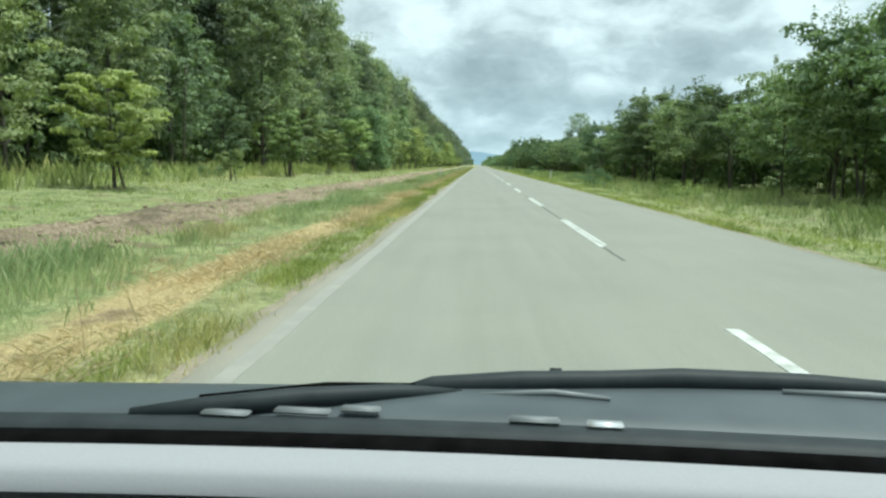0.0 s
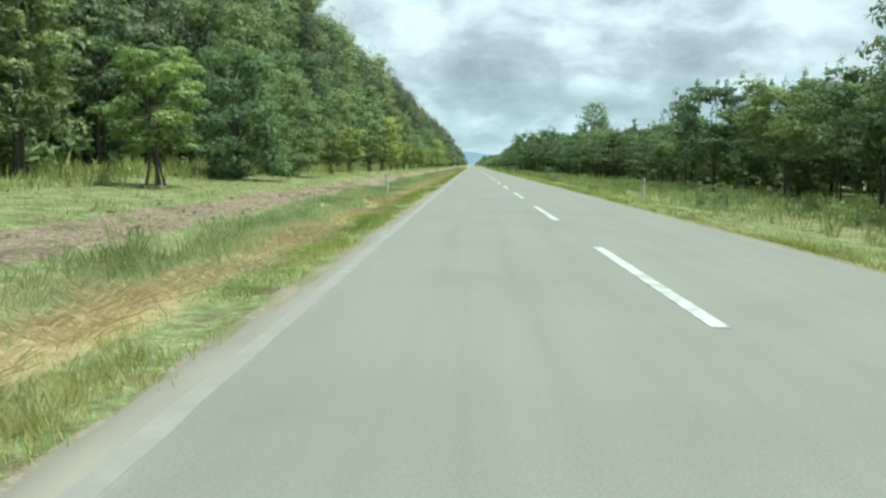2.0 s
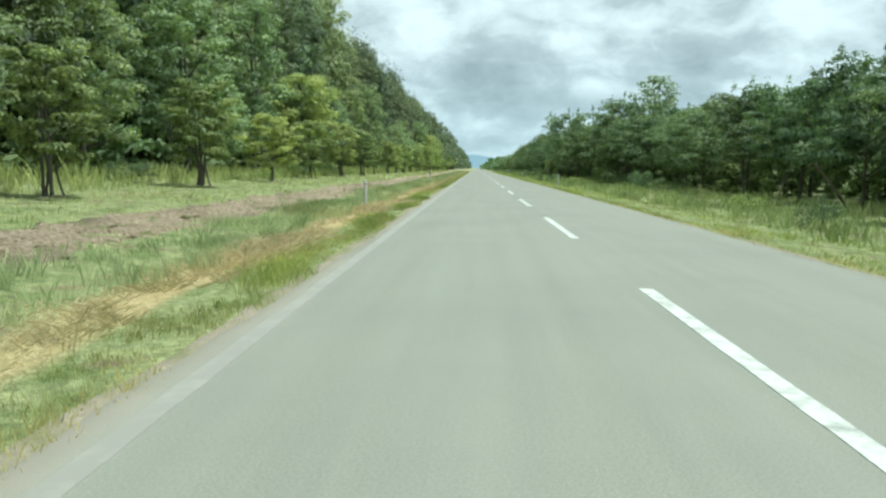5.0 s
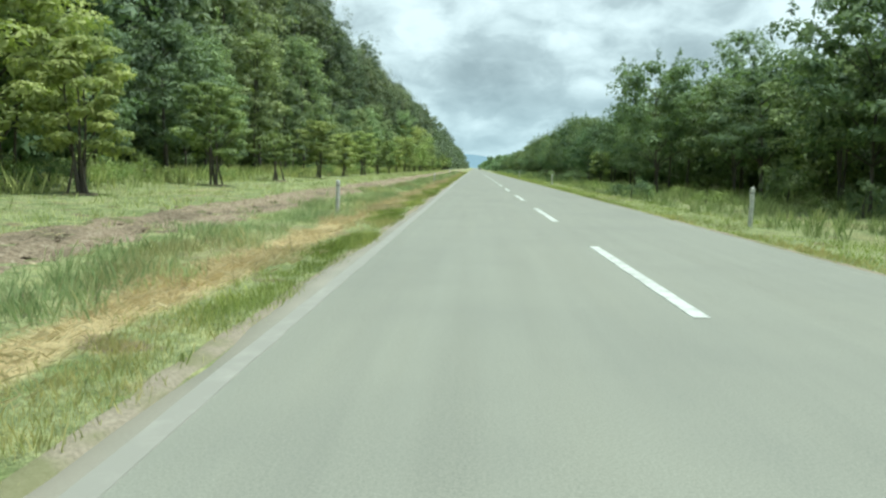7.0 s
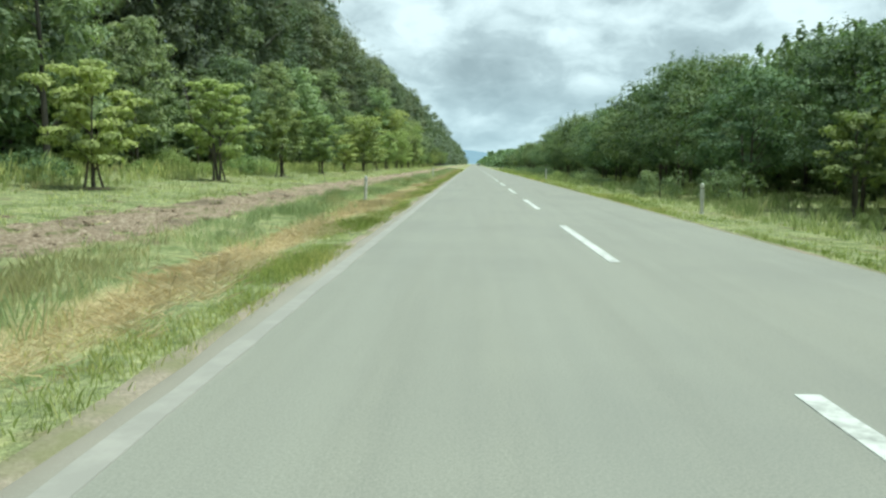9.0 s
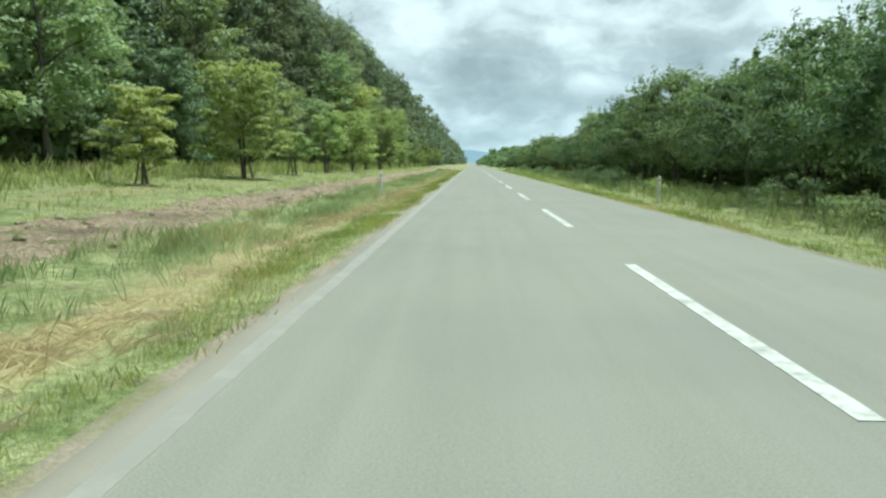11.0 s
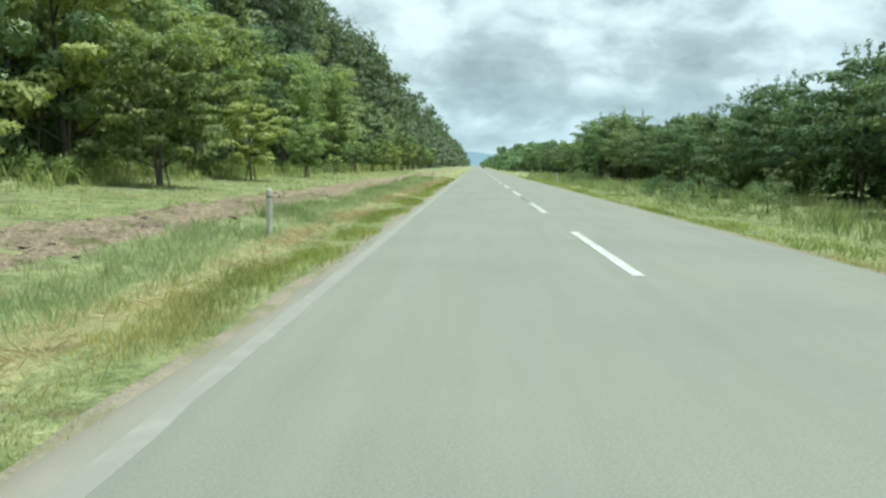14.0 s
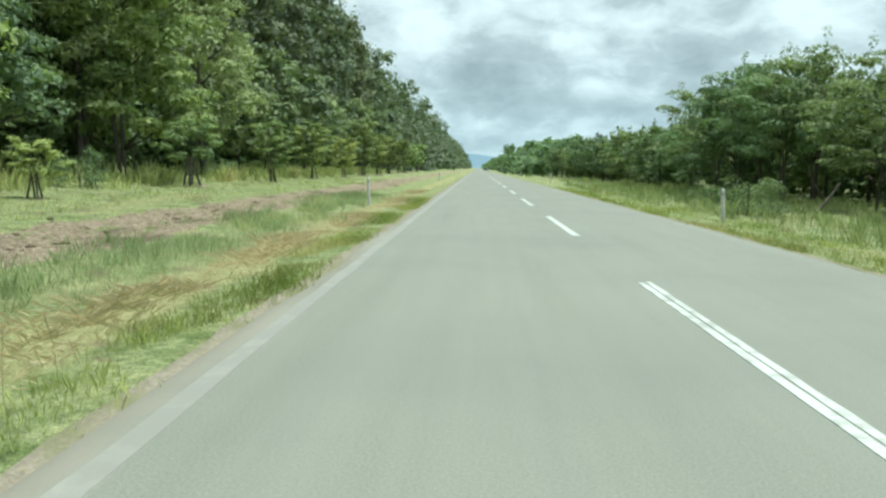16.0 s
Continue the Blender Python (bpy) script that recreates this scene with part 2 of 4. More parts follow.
def blade_material(name, low, mid, high, dry, dry_from, patchy=1.0):
    m, n = material(name)
    island = n.add("ShaderNodeNewGeometry").outputs["Random Per Island"]
    co, long = object_coords(n, (1.0, 0.25, 1.0))
    wide = n.noise(long, 0.5, 3.0)
    colour = n.ramp(island, [(0.0, low), (0.5, mid), (1.0, high)])
    colour = n.mix(n.ramp(n.math("ADD", wide, n.math("MULTIPLY", island, 0.16)), [(dry_from, 0.0), (dry_from + 0.12, 1.0)]), colour, dry)
    # lusher and paler patches
    lush = n.ramp(n.noise(long, 0.75, 4.0, 0.6), [(0.34, (0.64, 0.70, 0.54)), (0.48, (0.95, 0.98, 0.92)), (0.64, (1.28, 1.22, 1.13))])
    colour = n.mix(patchy, colour, lush, "MULTIPLY")
    bsdf = n.add("ShaderNodeBsdfPrincipled", Roughness=0.6)
    bsdf.inputs["Specular IOR Level"].default_value = 0.25
    n.link(colour, bsdf.inputs["Base Color"])
    back = n.add("ShaderNodeBsdfTranslucent")
    n.link(colour, back.inputs[0])
    both = n.add("ShaderNodeMixShader", i0=0.3)
    n.link(bsdf.outputs[0], both.inputs[1])
    n.link(back.outputs[0], both.inputs[2])
    out = n.add("ShaderNodeOutputMaterial")
    n.link(both.outputs[0], out.inputs[0])
    return m


BLADE_VERGE = blade_material("verge_blades", (0.258, 0.315, 0.091), (0.395, 0.463, 0.138), (0.589, 0.628, 0.221), (0.627, 0.567, 0.261), 0.60)
BLADE_BLUE = blade_material("blue_green_blades", (0.312, 0.402, 0.198), (0.468, 0.561, 0.294), (0.666, 0.685, 0.419), (0.596, 0.553, 0.304), 0.62)
BLADE_STRAW = blade_material("straw_blades", (0.56, 0.46, 0.255), (0.67, 0.57, 0.345), (0.74, 0.66, 0.44), (0.44, 0.41, 0.21), 0.66, 0.25)
BLADE_FIELD = blade_material("field_blades", (0.302, 0.360, 0.133), (0.481, 0.535, 0.214), (0.680, 0.700, 0.318), (0.678, 0.604, 0.325), 0.68)
BLADE_MOWN = blade_material("mown_blades", (0.245, 0.318, 0.072), (0.410, 0.490, 0.135), (0.545, 0.595, 0.212), (0.572, 0.528, 0.297), 0.68)
BLADE_RIGHT = blade_material("meadow_blades", (0.223, 0.290, 0.113), (0.380, 0.455, 0.194), (0.562, 0.619, 0.302), (0.56, 0.55, 0.31), 0.66)


def plain(name, dark, light, rough=0.6, scale=8.0, metal=0.0, bump=0.15, spec=0.5):
    m, n = material(name)
    co, _ = object_coords(n)
    grain = n.noise(co, scale, 5.0, 0.6)
    finish(n, n.ramp(grain, [(0.3, dark), (0.7, light)]), rough, grain, bump, 0.004, metal, spec)
    return m


STALK = plain("dry_stalk", (0.20, 0.16, 0.09), (0.38, 0.31, 0.18), 0.9, 20.0)
POST = plain("whitewashed_post", (0.42, 0.42, 0.40), (0.74, 0.74, 0.71), 0.8, 11.0)
POST_BAND = plain("grey_band", (0.20, 0.20, 0.19), (0.30, 0.30, 0.28), 0.7)
REFLECTOR = plain("reflector", (0.55, 0.55, 0.50), (0.75, 0.74, 0.68), 0.25)
RUBBER = plain("black_rubber", (0.004, 0.004, 0.004), (0.008, 0.008, 0.008), 1.0, 30.0, spec=0.0)
PLASTIC = plain("dark_plastic", (0.017, 0.022, 0.024), (0.030, 0.037, 0.039), 0.6, 20.0, spec=0.25)
COWL = plain("grey_bonnet_paint", (0.050, 0.062, 0.068), (0.075, 0.090, 0.097), 0.42, 6.0)
DASH = plain("pale_grey_dash", (0.30, 0.30, 0.315), (0.325, 0.325, 0.34), 0.8, 260.0, 0.0, 0.08)
PAINTED = plain("silver_car_paint", (0.42, 0.45, 0.46), (0.50, 0.53, 0.54), 0.35, 3.0, 0.3, 0.0)
CHROME = plain("bright_metal", (0.75, 0.76, 0.76), (0.85, 0.86, 0.86), 0.25, 5.0, 0.6, 0.0)
# pale tone for painted reflections and wiper highlights
GLINT = plain("dull_grey_glint", (0.150, 0.165, 0.168), (0.190, 0.205, 0.207), 0.5, 30.0)
GLASS = plain("dark_glass", (0.015, 0.02, 0.022), (0.03, 0.035, 0.04), 0.08, 3.0, 0.0, 0.0)
DARK_CAR = plain("dark_car_paint", (0.05, 0.06, 0.07), (0.07, 0.08, 0.09), 0.3, 3.0, 0.0, 0.0)
# the blue of distance haze is mixed into this rock colour
HAZED_ROCK = plain("hazed_rock", (0.163, 0.240, 0.299), (0.200, 0.282, 0.339), 0.95, 0.004, 0.0, 0.0, 0.0)


# ---- mesh helpers ----
def mesh_object(name, verts, faces, mat, parent=None, smooth=False, label=""):
    me = bpy.data.meshes.new(name)
    me.from_pydata([tuple(v) for v in verts] if not isinstance(verts, list) else verts, [], faces if isinstance(faces, list) else faces.tolist())
    me.materials.append(mat)
    if smooth:
        me.shade_smooth()
    ob = new(name, me)
    ob.parent = parent
    if label:
        ob["label"] = label
    return ob


def tube(points, radii, sides=7):
    """A tapered tube through the points; returns vertices and faces."""
    verts, faces = [], []
    for i, (p, r) in enumerate(zip(points, radii)):
        a, b = Vector(points[max(i - 1, 0)]), Vector(points[min(i + 1, len(points) - 1)])
        q = (b - a).to_track_quat("Z", "Y")
        for k in range(sides):
            w = 2 * math.pi * k / sides
            verts.append(tuple(Vector(p) + q @ Vector((r * math.cos(w), r * math.sin(w), 0))))
    for i in range(len(points) - 1):
        for k in range(sides):
            a, b = i * sides + k, i * sides + (k + 1) % sides
            faces.append((a, b, b + sides, a + sides))
    faces.append(tuple(range(sides))[::-1])
    faces.append(tuple(range((len(points) - 1) * sides, len(points) * sides)))
    return verts, faces


def join(pieces):
    verts, faces = [], []
    for v, f in pieces:
        base = len(verts)
        verts += list(v)
        faces += [tuple(i + base for i in q) for q in f]
    return verts, faces


def leaves(rng, centres, radii, count, size, droop=0.25, inner=0.35):
    """Kite-shaped leaves, folded on the midrib, spread through flat clumps; arrays of vertices and quads."""
    k = len(centres)
    which = rng.integers(0, k, count)
    d = rng.normal(size=(count, 3))
    d /= np.linalg.norm(d, axis=1)[:, None]
    # most leaves sit on the lit upper side of their clump
    d[:, 2] = np.where(rng.random(count) < 0.6, np.abs(d[:, 2]), d[:, 2])
    shell = rng.uniform(inner, 1.0, count) ** 0.6
    p = centres[which] + d * shell[:, None] * radii[which]
    normal = d * 0.85 + rng.normal(size=(count, 3)) * 0.38 + np.array([0, 0, 0.55])
    normal /= np.linalg.norm(normal, axis=1)[:, None]
    way = np.cross(normal, rng.normal(size=(count, 3)))
    way /= np.linalg.norm(way, axis=1)[:, None] + 1e-9
    way[:, 2] -= droop
    side = np.cross(normal, way)
    s = size * rng.uniform(0.55, 1.35, count)[:, None]
    v = np.empty((count, 4, 3))
    v[:, 0] = p - way * s * 0.5
    v[:, 1] = p + side * s * 0.23 + normal * s * 0.08
    v[:, 2] = p + way * s * 0.5
    v[:, 3] = p - side * s * 0.23 + normal * s * 0.08
    return v.reshape(-1, 3), np.arange(count * 4).reshape(-1, 4)


def fast_mesh(name, verts, quads):
    me = bpy.data.meshes.new(name)
    sides = quads.shape[1]
    me.vertices.add(len(verts))
    me.vertices.foreach_set("co", np.asarray(verts, dtype=np.float32).ravel())
    me.loops.add(quads.size)
    me.loops.foreach_set("vertex_index", quads.astype(np.int32).ravel())
    me.polygons.add(len(quads))
    me.polygons.foreach_set("loop_start", np.arange(0, quads.size, sides, dtype=np.int32))
    me.update(calc_edges=True)
    return me


def leaf_object(name, verts, quads, mat, parent=None):
    me = fast_mesh(name, verts, quads)
    me.materials.append(mat)
    ob = new(name, me)
    ob.parent = parent
    return ob


# ---- trees ----
def crown_layout(rng, height, radius, clear, clumps, kind):
    """Centres and radii of the leaf clumps of one crown."""
    c, r = [], []
    for i in range(clumps):
        u = (i + rng.uniform(0, 1)) / clumps
        if kind == "spread":      # layered, wide, flat-topped
            z = clear + (height - clear) * (0.05 + 0.9 * u)
            reach = radius * (0.55 + 0.75 * math.sin(math.pi * min(1, 0.22 + 0.66 * u))) * rng.uniform(0.6, 1.12)
            a, d = i * 2.4 + rng.uniform(-0.5, 0.5), reach * math.sqrt(rng.uniform(0.05, 1.0))
            size = radius * rng.uniform(0.20, 0.42)
            flat = rng.uniform(0.26, 0.46)
        elif kind == "round":
            z = clear + (height - clear) * u
            reach = radius * math.sqrt(max(0.06, 1 - (2 * u - 0.85) ** 2 / 1.5))
            a, d = i * 2.4 + rng.uniform(-0.6, 0.6), reach * math.sqrt(rng.uniform(0.1, 1.0))
            size = radius * rng.uniform(0.22, 0.40)
            flat = rng.uniform(0.38, 0.6)
        else:                     # tall: narrow, uneven, tapering
            z = clear + (height - clear) * u
            reach = radius * math.sqrt(max(0.10, 1.0 - u ** 5)) * (0.95 + 0.2 * math.sin(u * 9 + clumps)) * rng.uniform(0.75, 1.2)
            a, d = i * 2.4 + rng.uniform(-0.7, 0.7), reach * math.sqrt(rng.uniform(0.15, 1.0))
            size = radius * rng.uniform(0.24, 0.46)
            z -= 0.07 * height * u * rng.uniform(0, 1)
            flat = rng.uniform(0.5, 0.8)
        c.append((d * math.cos(a), d * math.sin(a), z))
        r.append((size, size, size * flat))
    return np.array(c), np.array(r)


def make_tree(name, seed, height, radius, clear, clumps, count, size, mat, kind, stems=1, thick=0.09, limbs=10, stakes=0, shoots=0):
    """One tree: an Empty at its base with a trunk, a crown and, for young trees, their stakes."""
    rng = np.random.default_rng(seed)
    root = new(name)
    centres, radii = crown_layout(rng, height, radius, clear, clumps, kind)
    pieces, stem_lines = [], []
    for s in range(stems):
        lean = rng.normal(size=2) * (0.10 if stems == 1 else 0.28) * min(1, clear)
        foot = rng.normal(size=2) * (0.02 if stems == 1 else 0.12)
        top = height * (0.82 if kind != "tall" else 0.88)
        pts = [(foot[0] + lean[0] * t + rng.normal() * 0.03 * t * 2, foot[1] + lean[1] * t + rng.normal() * 0.03 * t * 2, -0.15 + (top + 0.15) * t) for t in (0, 0.06, 0.25, 0.5, 0.75, 1)]
        pieces.append(tube(pts, [thick * f for f in (1.35, 1.0, 0.88, 0.65, 0.4, 0.12)], 8))
        stem_lines.append(np.array(pts))
    for i in rng.permutation(len(centres))[:limbs]:
        c = centres[i]
        z0 = max(clear * 0.75, c[2] - np.hypot(c[0], c[1]) * rng.uniform(0.5, 0.9))
        # each limb grows out of the stem that stands nearest
        z0 = min(z0, height * 0.78)
        feet = [(np.interp(z0, q[:, 2], q[:, 0]), np.interp(z0, q[:, 2], q[:, 1])) for q in stem_lines]
        bx, by = min(feet, key=lambda q: (q[0] - c[0]) ** 2 + (q[1] - c[1]) ** 2)
        mid = ((bx + c[0]) * 0.5, (by + c[1]) * 0.5, z0 + (c[2] - z0) * 0.62)
        pieces.append(tube([(bx, by, z0), mid, tuple(c)], [thick * 0.42, thick * 0.28, thick * 0.08], 5))
    mesh_object("trunk", *join(pieces), BARK, root, True)
    v, _ = leaves(rng, centres, radii, int(count * 1.2), size * 1.12, 0.25, 0.5)
    core, _ = leaves(rng, centres * np.array([0.8, 0.8, 0.97]), radii * 0.7, max(40, count // 4), size * 2.4, 0.25, 0.0)
    v = np.concatenate([v, core])
    if shoots:
        # leafy shoots that stand up over the crown and out of its sides
        pick = rng.permutation(np.argsort(-centres[:, 2])[:max(shoots, len(centres) * 3 // 5)])[:shoots]
        long = rng.uniform(0.07, 0.13, shoots) * height
        tips = centres[pick] + np.stack([radii[pick, 0] * rng.uniform(-0.7, 0.7, shoots), radii[pick, 0] * rng.uniform(-0.7, 0.7, shoots), radii[pick, 2] * 0.8 + long * 0.35], 1)
        thin = np.stack([long * 0.30, long * 0.30, long * 0.75], 1)
        spray, _ = leaves(rng, tips, thin, int(shoots * 46 * (0.15 / size) ** 0.8), size * 0.95, 0.1, 0.1)
        v = np.concatenate([v, spray])
    leaf_object("crown", v, np.arange(len(v)).reshape(-1, 4), mat, root)
    if stakes:
        # low brown ring round the foot, standing in for the tree's shade
        ring, faces = [(0.0, 0.0, 0.07)], []
        for j, (r, z) in enumerate(((0.30, 0.075), (0.50, 0.05), (0.66, -0.06))):
            for k in range(14):
                w = 2 * math.pi * k / 14
                q = r * rng.uniform(0.85, 1.15)
                ring.append((q * math.cos(w), q * math.sin(w), z + rng.uniform(-0.012, 0.012)))
        faces = [(0, 1 + k, 1 + (k + 1) % 14) for k in range(14)]
        faces += [(1 + 14 * j + k, 15 + 14 * j + k, 15 + 14 * j + (k + 1) % 14, 1 + 14 * j + (k + 1) % 14) for j in range(2) for k in range(14)]
        mesh_object("earth_mound", ring, faces, SOIL, root, True, "low brown mound standing in for shade at the foot")
    for i in range(stakes):
        a = 0.4 + 2.1 * i
        foot = (0.42 * math.cos(a), 0.42 * math.sin(a))
        v, f = tube([(foot[0], foot[1], -0.2), (foot[0] * 0.55, foot[1] * 0.55, 0.55), (foot[0] * 0.30, foot[1] * 0.30, 1.15)], [0.045, 0.042, 0.038], 6)
        mesh_object("support_stake", v, f, STAKE, root, False, "rough weathered wooden stake leaning to the trunk")
    return root


def profile(x):
    """Height of the ground across the road."""
    xs = [-3000, -60, -24, -16, -12.6, -8.5, -6.0, -4.6, -3.4, -2.4, -2.0, -1.7, 4.7, 5.05, 5.6, 7.0, 9.0, 13.5, 20, 60, 3000]
    zs = [1.1, 1.1, 1.05, 0.95, 0.60, 0.36, 0.17, 0.06, -0.02, -0.03, -0.03, -0.09, -0.09, -0.04, -0.07, -0.16, -0.20, -0.22, -0.2, -0.1, -0.1]
    return float(np.interp(x, xs, zs))


def ground_z(x, y):
    bump = noise.noise(Vector((x * 0.5, y * 0.4, 0.0))) * 0.05 + noise.noise(Vector((x * 1.7, y * 1.3, 5.0))) * 0.025
    calm = 0.0 if -2.0 < x < 5.1 else min(1.0, 0.25 * min(abs(x + 2.0), abs(x - 5.1)))
    return profile(x) + bump * calm


def spread(proto, group, label, category, places):
    """Copies of prototypes at (which, x, y, turn, scale, tall); the prototypes take the first places."""
    by_kind = {i: [] for i in range(len(proto))}
    for which, *place in places:
        by_kind[which].append(place)
    for i, ob in enumerate(proto):
        tagged(ob, label, category, group)
        spots = [pose(x, y, ground_z(x, y) - 0.03, 0, 0, turn) @ Matrix.Diagonal((s, s, s * tall, 1)) for x, y, turn, s, tall in by_kind[i]]
        for m in spots[1:]:
            copy_thing(ob, m)
        if spots:
            ob.matrix_basis = spots[0]
        else:
            for o in (*ob.children_recursive, ob):
                bpy.data.objects.remove(o)


# ---- large structure ----
def steps(start, fine_to, end, fine, growth=1.18):
    ys, d = [start], fine
    while ys[-1] < end:
        if ys[-1] > fine_to:
            d *= growth
        ys.append(ys[-1] + d)
    return ys


def build_ground():
    xs = [-3000, -1200, -500, -200, -90, -50, -36, -28, -24, -20, -17.5] + [-16 + 0.7 * i for i in range(20)] + [-2.4, -2.2, -2.0, -1.7, 4.7, 5.05, 5.3]
    xs += [5.7 + 0.7 * i for i in range(14)] + [16, 18, 21, 26, 34, 50, 90, 200, 500, 1200, 3000]
    ys = [-3000, -1200, -400, -150, -60, -30] + steps(-12, 400, 4800, 1.0)
    verts = [(x, y, ground_z(x, y) if -40 < x < 40 and y < 900 else profile(x)) for y in ys for x in xs]
    w = len(xs)
    faces = [(j * w + i, j * w + i + 1, j * w + w + i + 1, j * w + w + i) for j in range(len(ys) - 1) for i in range(w - 1)]
    tagged(mesh_object("ground", verts, faces, GROUND, smooth=True), "grassy flat roadside ground with dry straw patches", "ground", kind="structure")


def ribbon(name, ys, left, right, lift, mat, label, category, across=4, rough=0.0):
    """A strip along the road that lies on the ground, with ragged sides."""
    verts, faces, w = [], [], across + 1
    for y in ys:
        a, b = left(y), right(y)
        for i in range(w):
            x = a + (b - a) * i / across
            edge = -0.05 if i in (0, across) else lift
            uneven = rough * (noise.noise(Vector((x * 2.2, y * 1.4, 31.0))) + 0.6 * noise.noise(Vector((x * 5.0, y * 4.0, 37.0)))) if 0 < i < across else 0.0
            verts.append((x, y, ground_z(x, y) + edge + uneven))
    faces = [(j * w + i, j * w + i + 1, j * w + w + i + 1, j * w + w + i) for j in range(len(ys) - 1) for i in range(across)]
    return tagged(mesh_object(name, verts, faces, mat, smooth=True), label, category, kind="structure")


def wobble(y, scale, seed):
    return noise.noise(Vector((0.0, y * scale, seed)))


def build_road():
    ys = [-400, -150, -60] + steps(-14, 420, 4600, 0.6)
    verts, faces = [], []
    for y in ys:
        a = -1.90 + 0.14 * wobble(y, 0.21, 1) + 0.06 * wobble(y, 1.6, 2)
        b = 4.93 + 0.06 * wobble(y, 0.3, 3) + 0.04 * wobble(y, 1.4, 4)
        verts += [(a - 0.03, y, -0.10), (a, y, -0.012), (a + 0.3, y, 0), (1.2, y, 0.0), (2.7, y, 0.0), (b - 0.3, y, 0), (b, y, -0.012), (b + 0.03, y, -0.13)]
    faces = [(j * 8 + i, j * 8 + i + 1, j * 8 + 9 + i, j * 8 + 8 + i) for j in range(len(ys) - 1) for i in range(7)]
    tagged(mesh_object("road", verts, faces, ROAD, smooth=True), "straight sun-bleached grey asphalt two-lane road", "road", kind="structure")


def line_strip(name, x, width, y0, y1, z, mat, ragged=0.012, step=0.35):
    ys = [y0 + (y1 - y0) * i / max(2, int((y1 - y0) / step)) for i in range(max(2, int((y1 - y0) / step)) + 1)]
    verts = []
    for y in ys:
        a, b = x - width / 2 + ragged * wobble(y, 2.1, x), x + width / 2 + ragged * wobble(y, 2.3, x + 7)
        verts += [(a - 0.004, y, -0.006), (a, y, z), (b, y, z), (b + 0.004, y, -0.006)]
    return mesh_object(name, verts, [(4 * j + i, 4 * j + i + 1, 4 * j + i + 5, 4 * j + i + 4) for j in range(len(ys) - 1) for i in range(3)], mat)


def build_lines():
    tagged(line_strip("edge_line_left", -1.62, 0.15, -30, 900, 0.004, PAINT_OLD, 0.02, 0.5), "faded dusty white edge line on the asphalt", "road marking", kind="structure")
    double = (0, 1, 2, 7, 26, 27, 28)
    for k in range(-2, 62):
        y = 11.99 + 11.676 * k
        if k in double:
            one = line_strip("centre_dash", 1.888, 0.075, y, y + 5.85, 0.006, PAINT)
            line_strip("repainted_stripe", 1.978, 0.065, y + 0.25, y + 5.92, 0.006, PAINT).parent = one
            tagged(one, "double-painted white dash on the road's centre line", "road marking", "centre line dashes")
        else:
            tagged(line_strip("centre_dash", 1.930, 0.11 if k < 0 else 0.15, y, y + (5.75 if k < 0 else 5.92), 0.006, PAINT), "single white painted dash on the road's centre line", "road marking", "centre line dashes")
    # paint knocked out of two dashes
    for x, y0, long, wide in ((1.955, 249.7, 0.14, 0.016), (1.975, 249.22, 0.05, 0.05), (1.94, 248.4, 0.12, 0.018), (1.93, 246.2, 1.0, 0.012), (1.955, 258.1, 1.4, 0.006), (1.93, 257.52, 0.04, 0.10)):
        tagged(line_strip("paint_chip", x, wide, y0, y0 + long, 0.009, SEAL, 0.006, 0.04), "dark chip worn out of the white road paint", "road wear", kind="structure")
    for y0, y1 in ((10.3, 12), (18, 23.6), (29.7, 31.3), (41.1, 42.8), (92.4, 93.7), (321.6, 327.1)):
        tagged(line_strip("crack_seal", 1.903, 0.035, y0, y1, 0.005, SEAL, 0.03), "thin dark sealed crack along the road's middle", "road crack", kind="structure")


def build_far():
    rng = np.random.default_rng(5)
    xs = np.linspace(-2600, 2600, 131)
    rows = []
    for j, (y, k) in enumerate(((4300, 0.0), (4500, 0.55), (4750, 1.0))):
        for x in xs:
            h = 46 + 40 * math.exp(-((x + 40) / 200) ** 2) + 60 * abs(noise.noise(Vector((x * 0.0016, 2.0, 0)))) + 12 * noise.noise(Vector((x * 0.006, j * 3.0, 4)))
            rows.append((x, y, -4 + h * k))
    w = len(xs)
    faces = [(j * w + i, j * w + i + 1, j * w + w + i + 1, j * w + w + i) for j in range(2) for i in range(w - 1)]
    tagged(mesh_object("mountain_range_backdrop", rows, faces, HAZED_ROCK, smooth=True), "hazy blue mountain ridge on the horizon", "mountain", kind="structure")


build_ground()
build_road()
ribbon("sandy_shoulder", [y for y in steps(-14, 420, 700, 0.45)], lambda y: -2.16 + 0.16 * wobble(y, 0.5, 11) + 0.10 * wobble(y, 1.9, 12), lambda y: -1.80, 0.018, SAND, "narrow sandy gravel shoulder beside the asphalt", "road shoulder", 3)
ribbon("sandy_shoulder", [y for y in steps(-14, 420, 700, 0.45)], lambda y: 4.86, lambda y: 5.13 + 0.07 * wobble(y, 0.5, 13) + 0.06 * wobble(y, 1.8, 14), 0.03, SAND, "thin dusty strip along the asphalt edge", "road shoulder", 3)
ribbon("dirt_track", [y for y in steps(-14, 400, 900, 0.3)], lambda y: -7.5 + 0.35 * wobble(y, 0.25, 21) + 0.22 * wobble(y, 1.1, 22), lambda y: -5.35 + 0.35 * wobble(y, 0.22, 23) + 0.22 * wobble(y, 1.3, 24), 0.035, SOIL, "brown bare dirt track through the grass", "dirt track", 14, 0.085)
build_lines()
build_far()


# ---- trees along the road ----
RNG = np.random.default_rng(11)


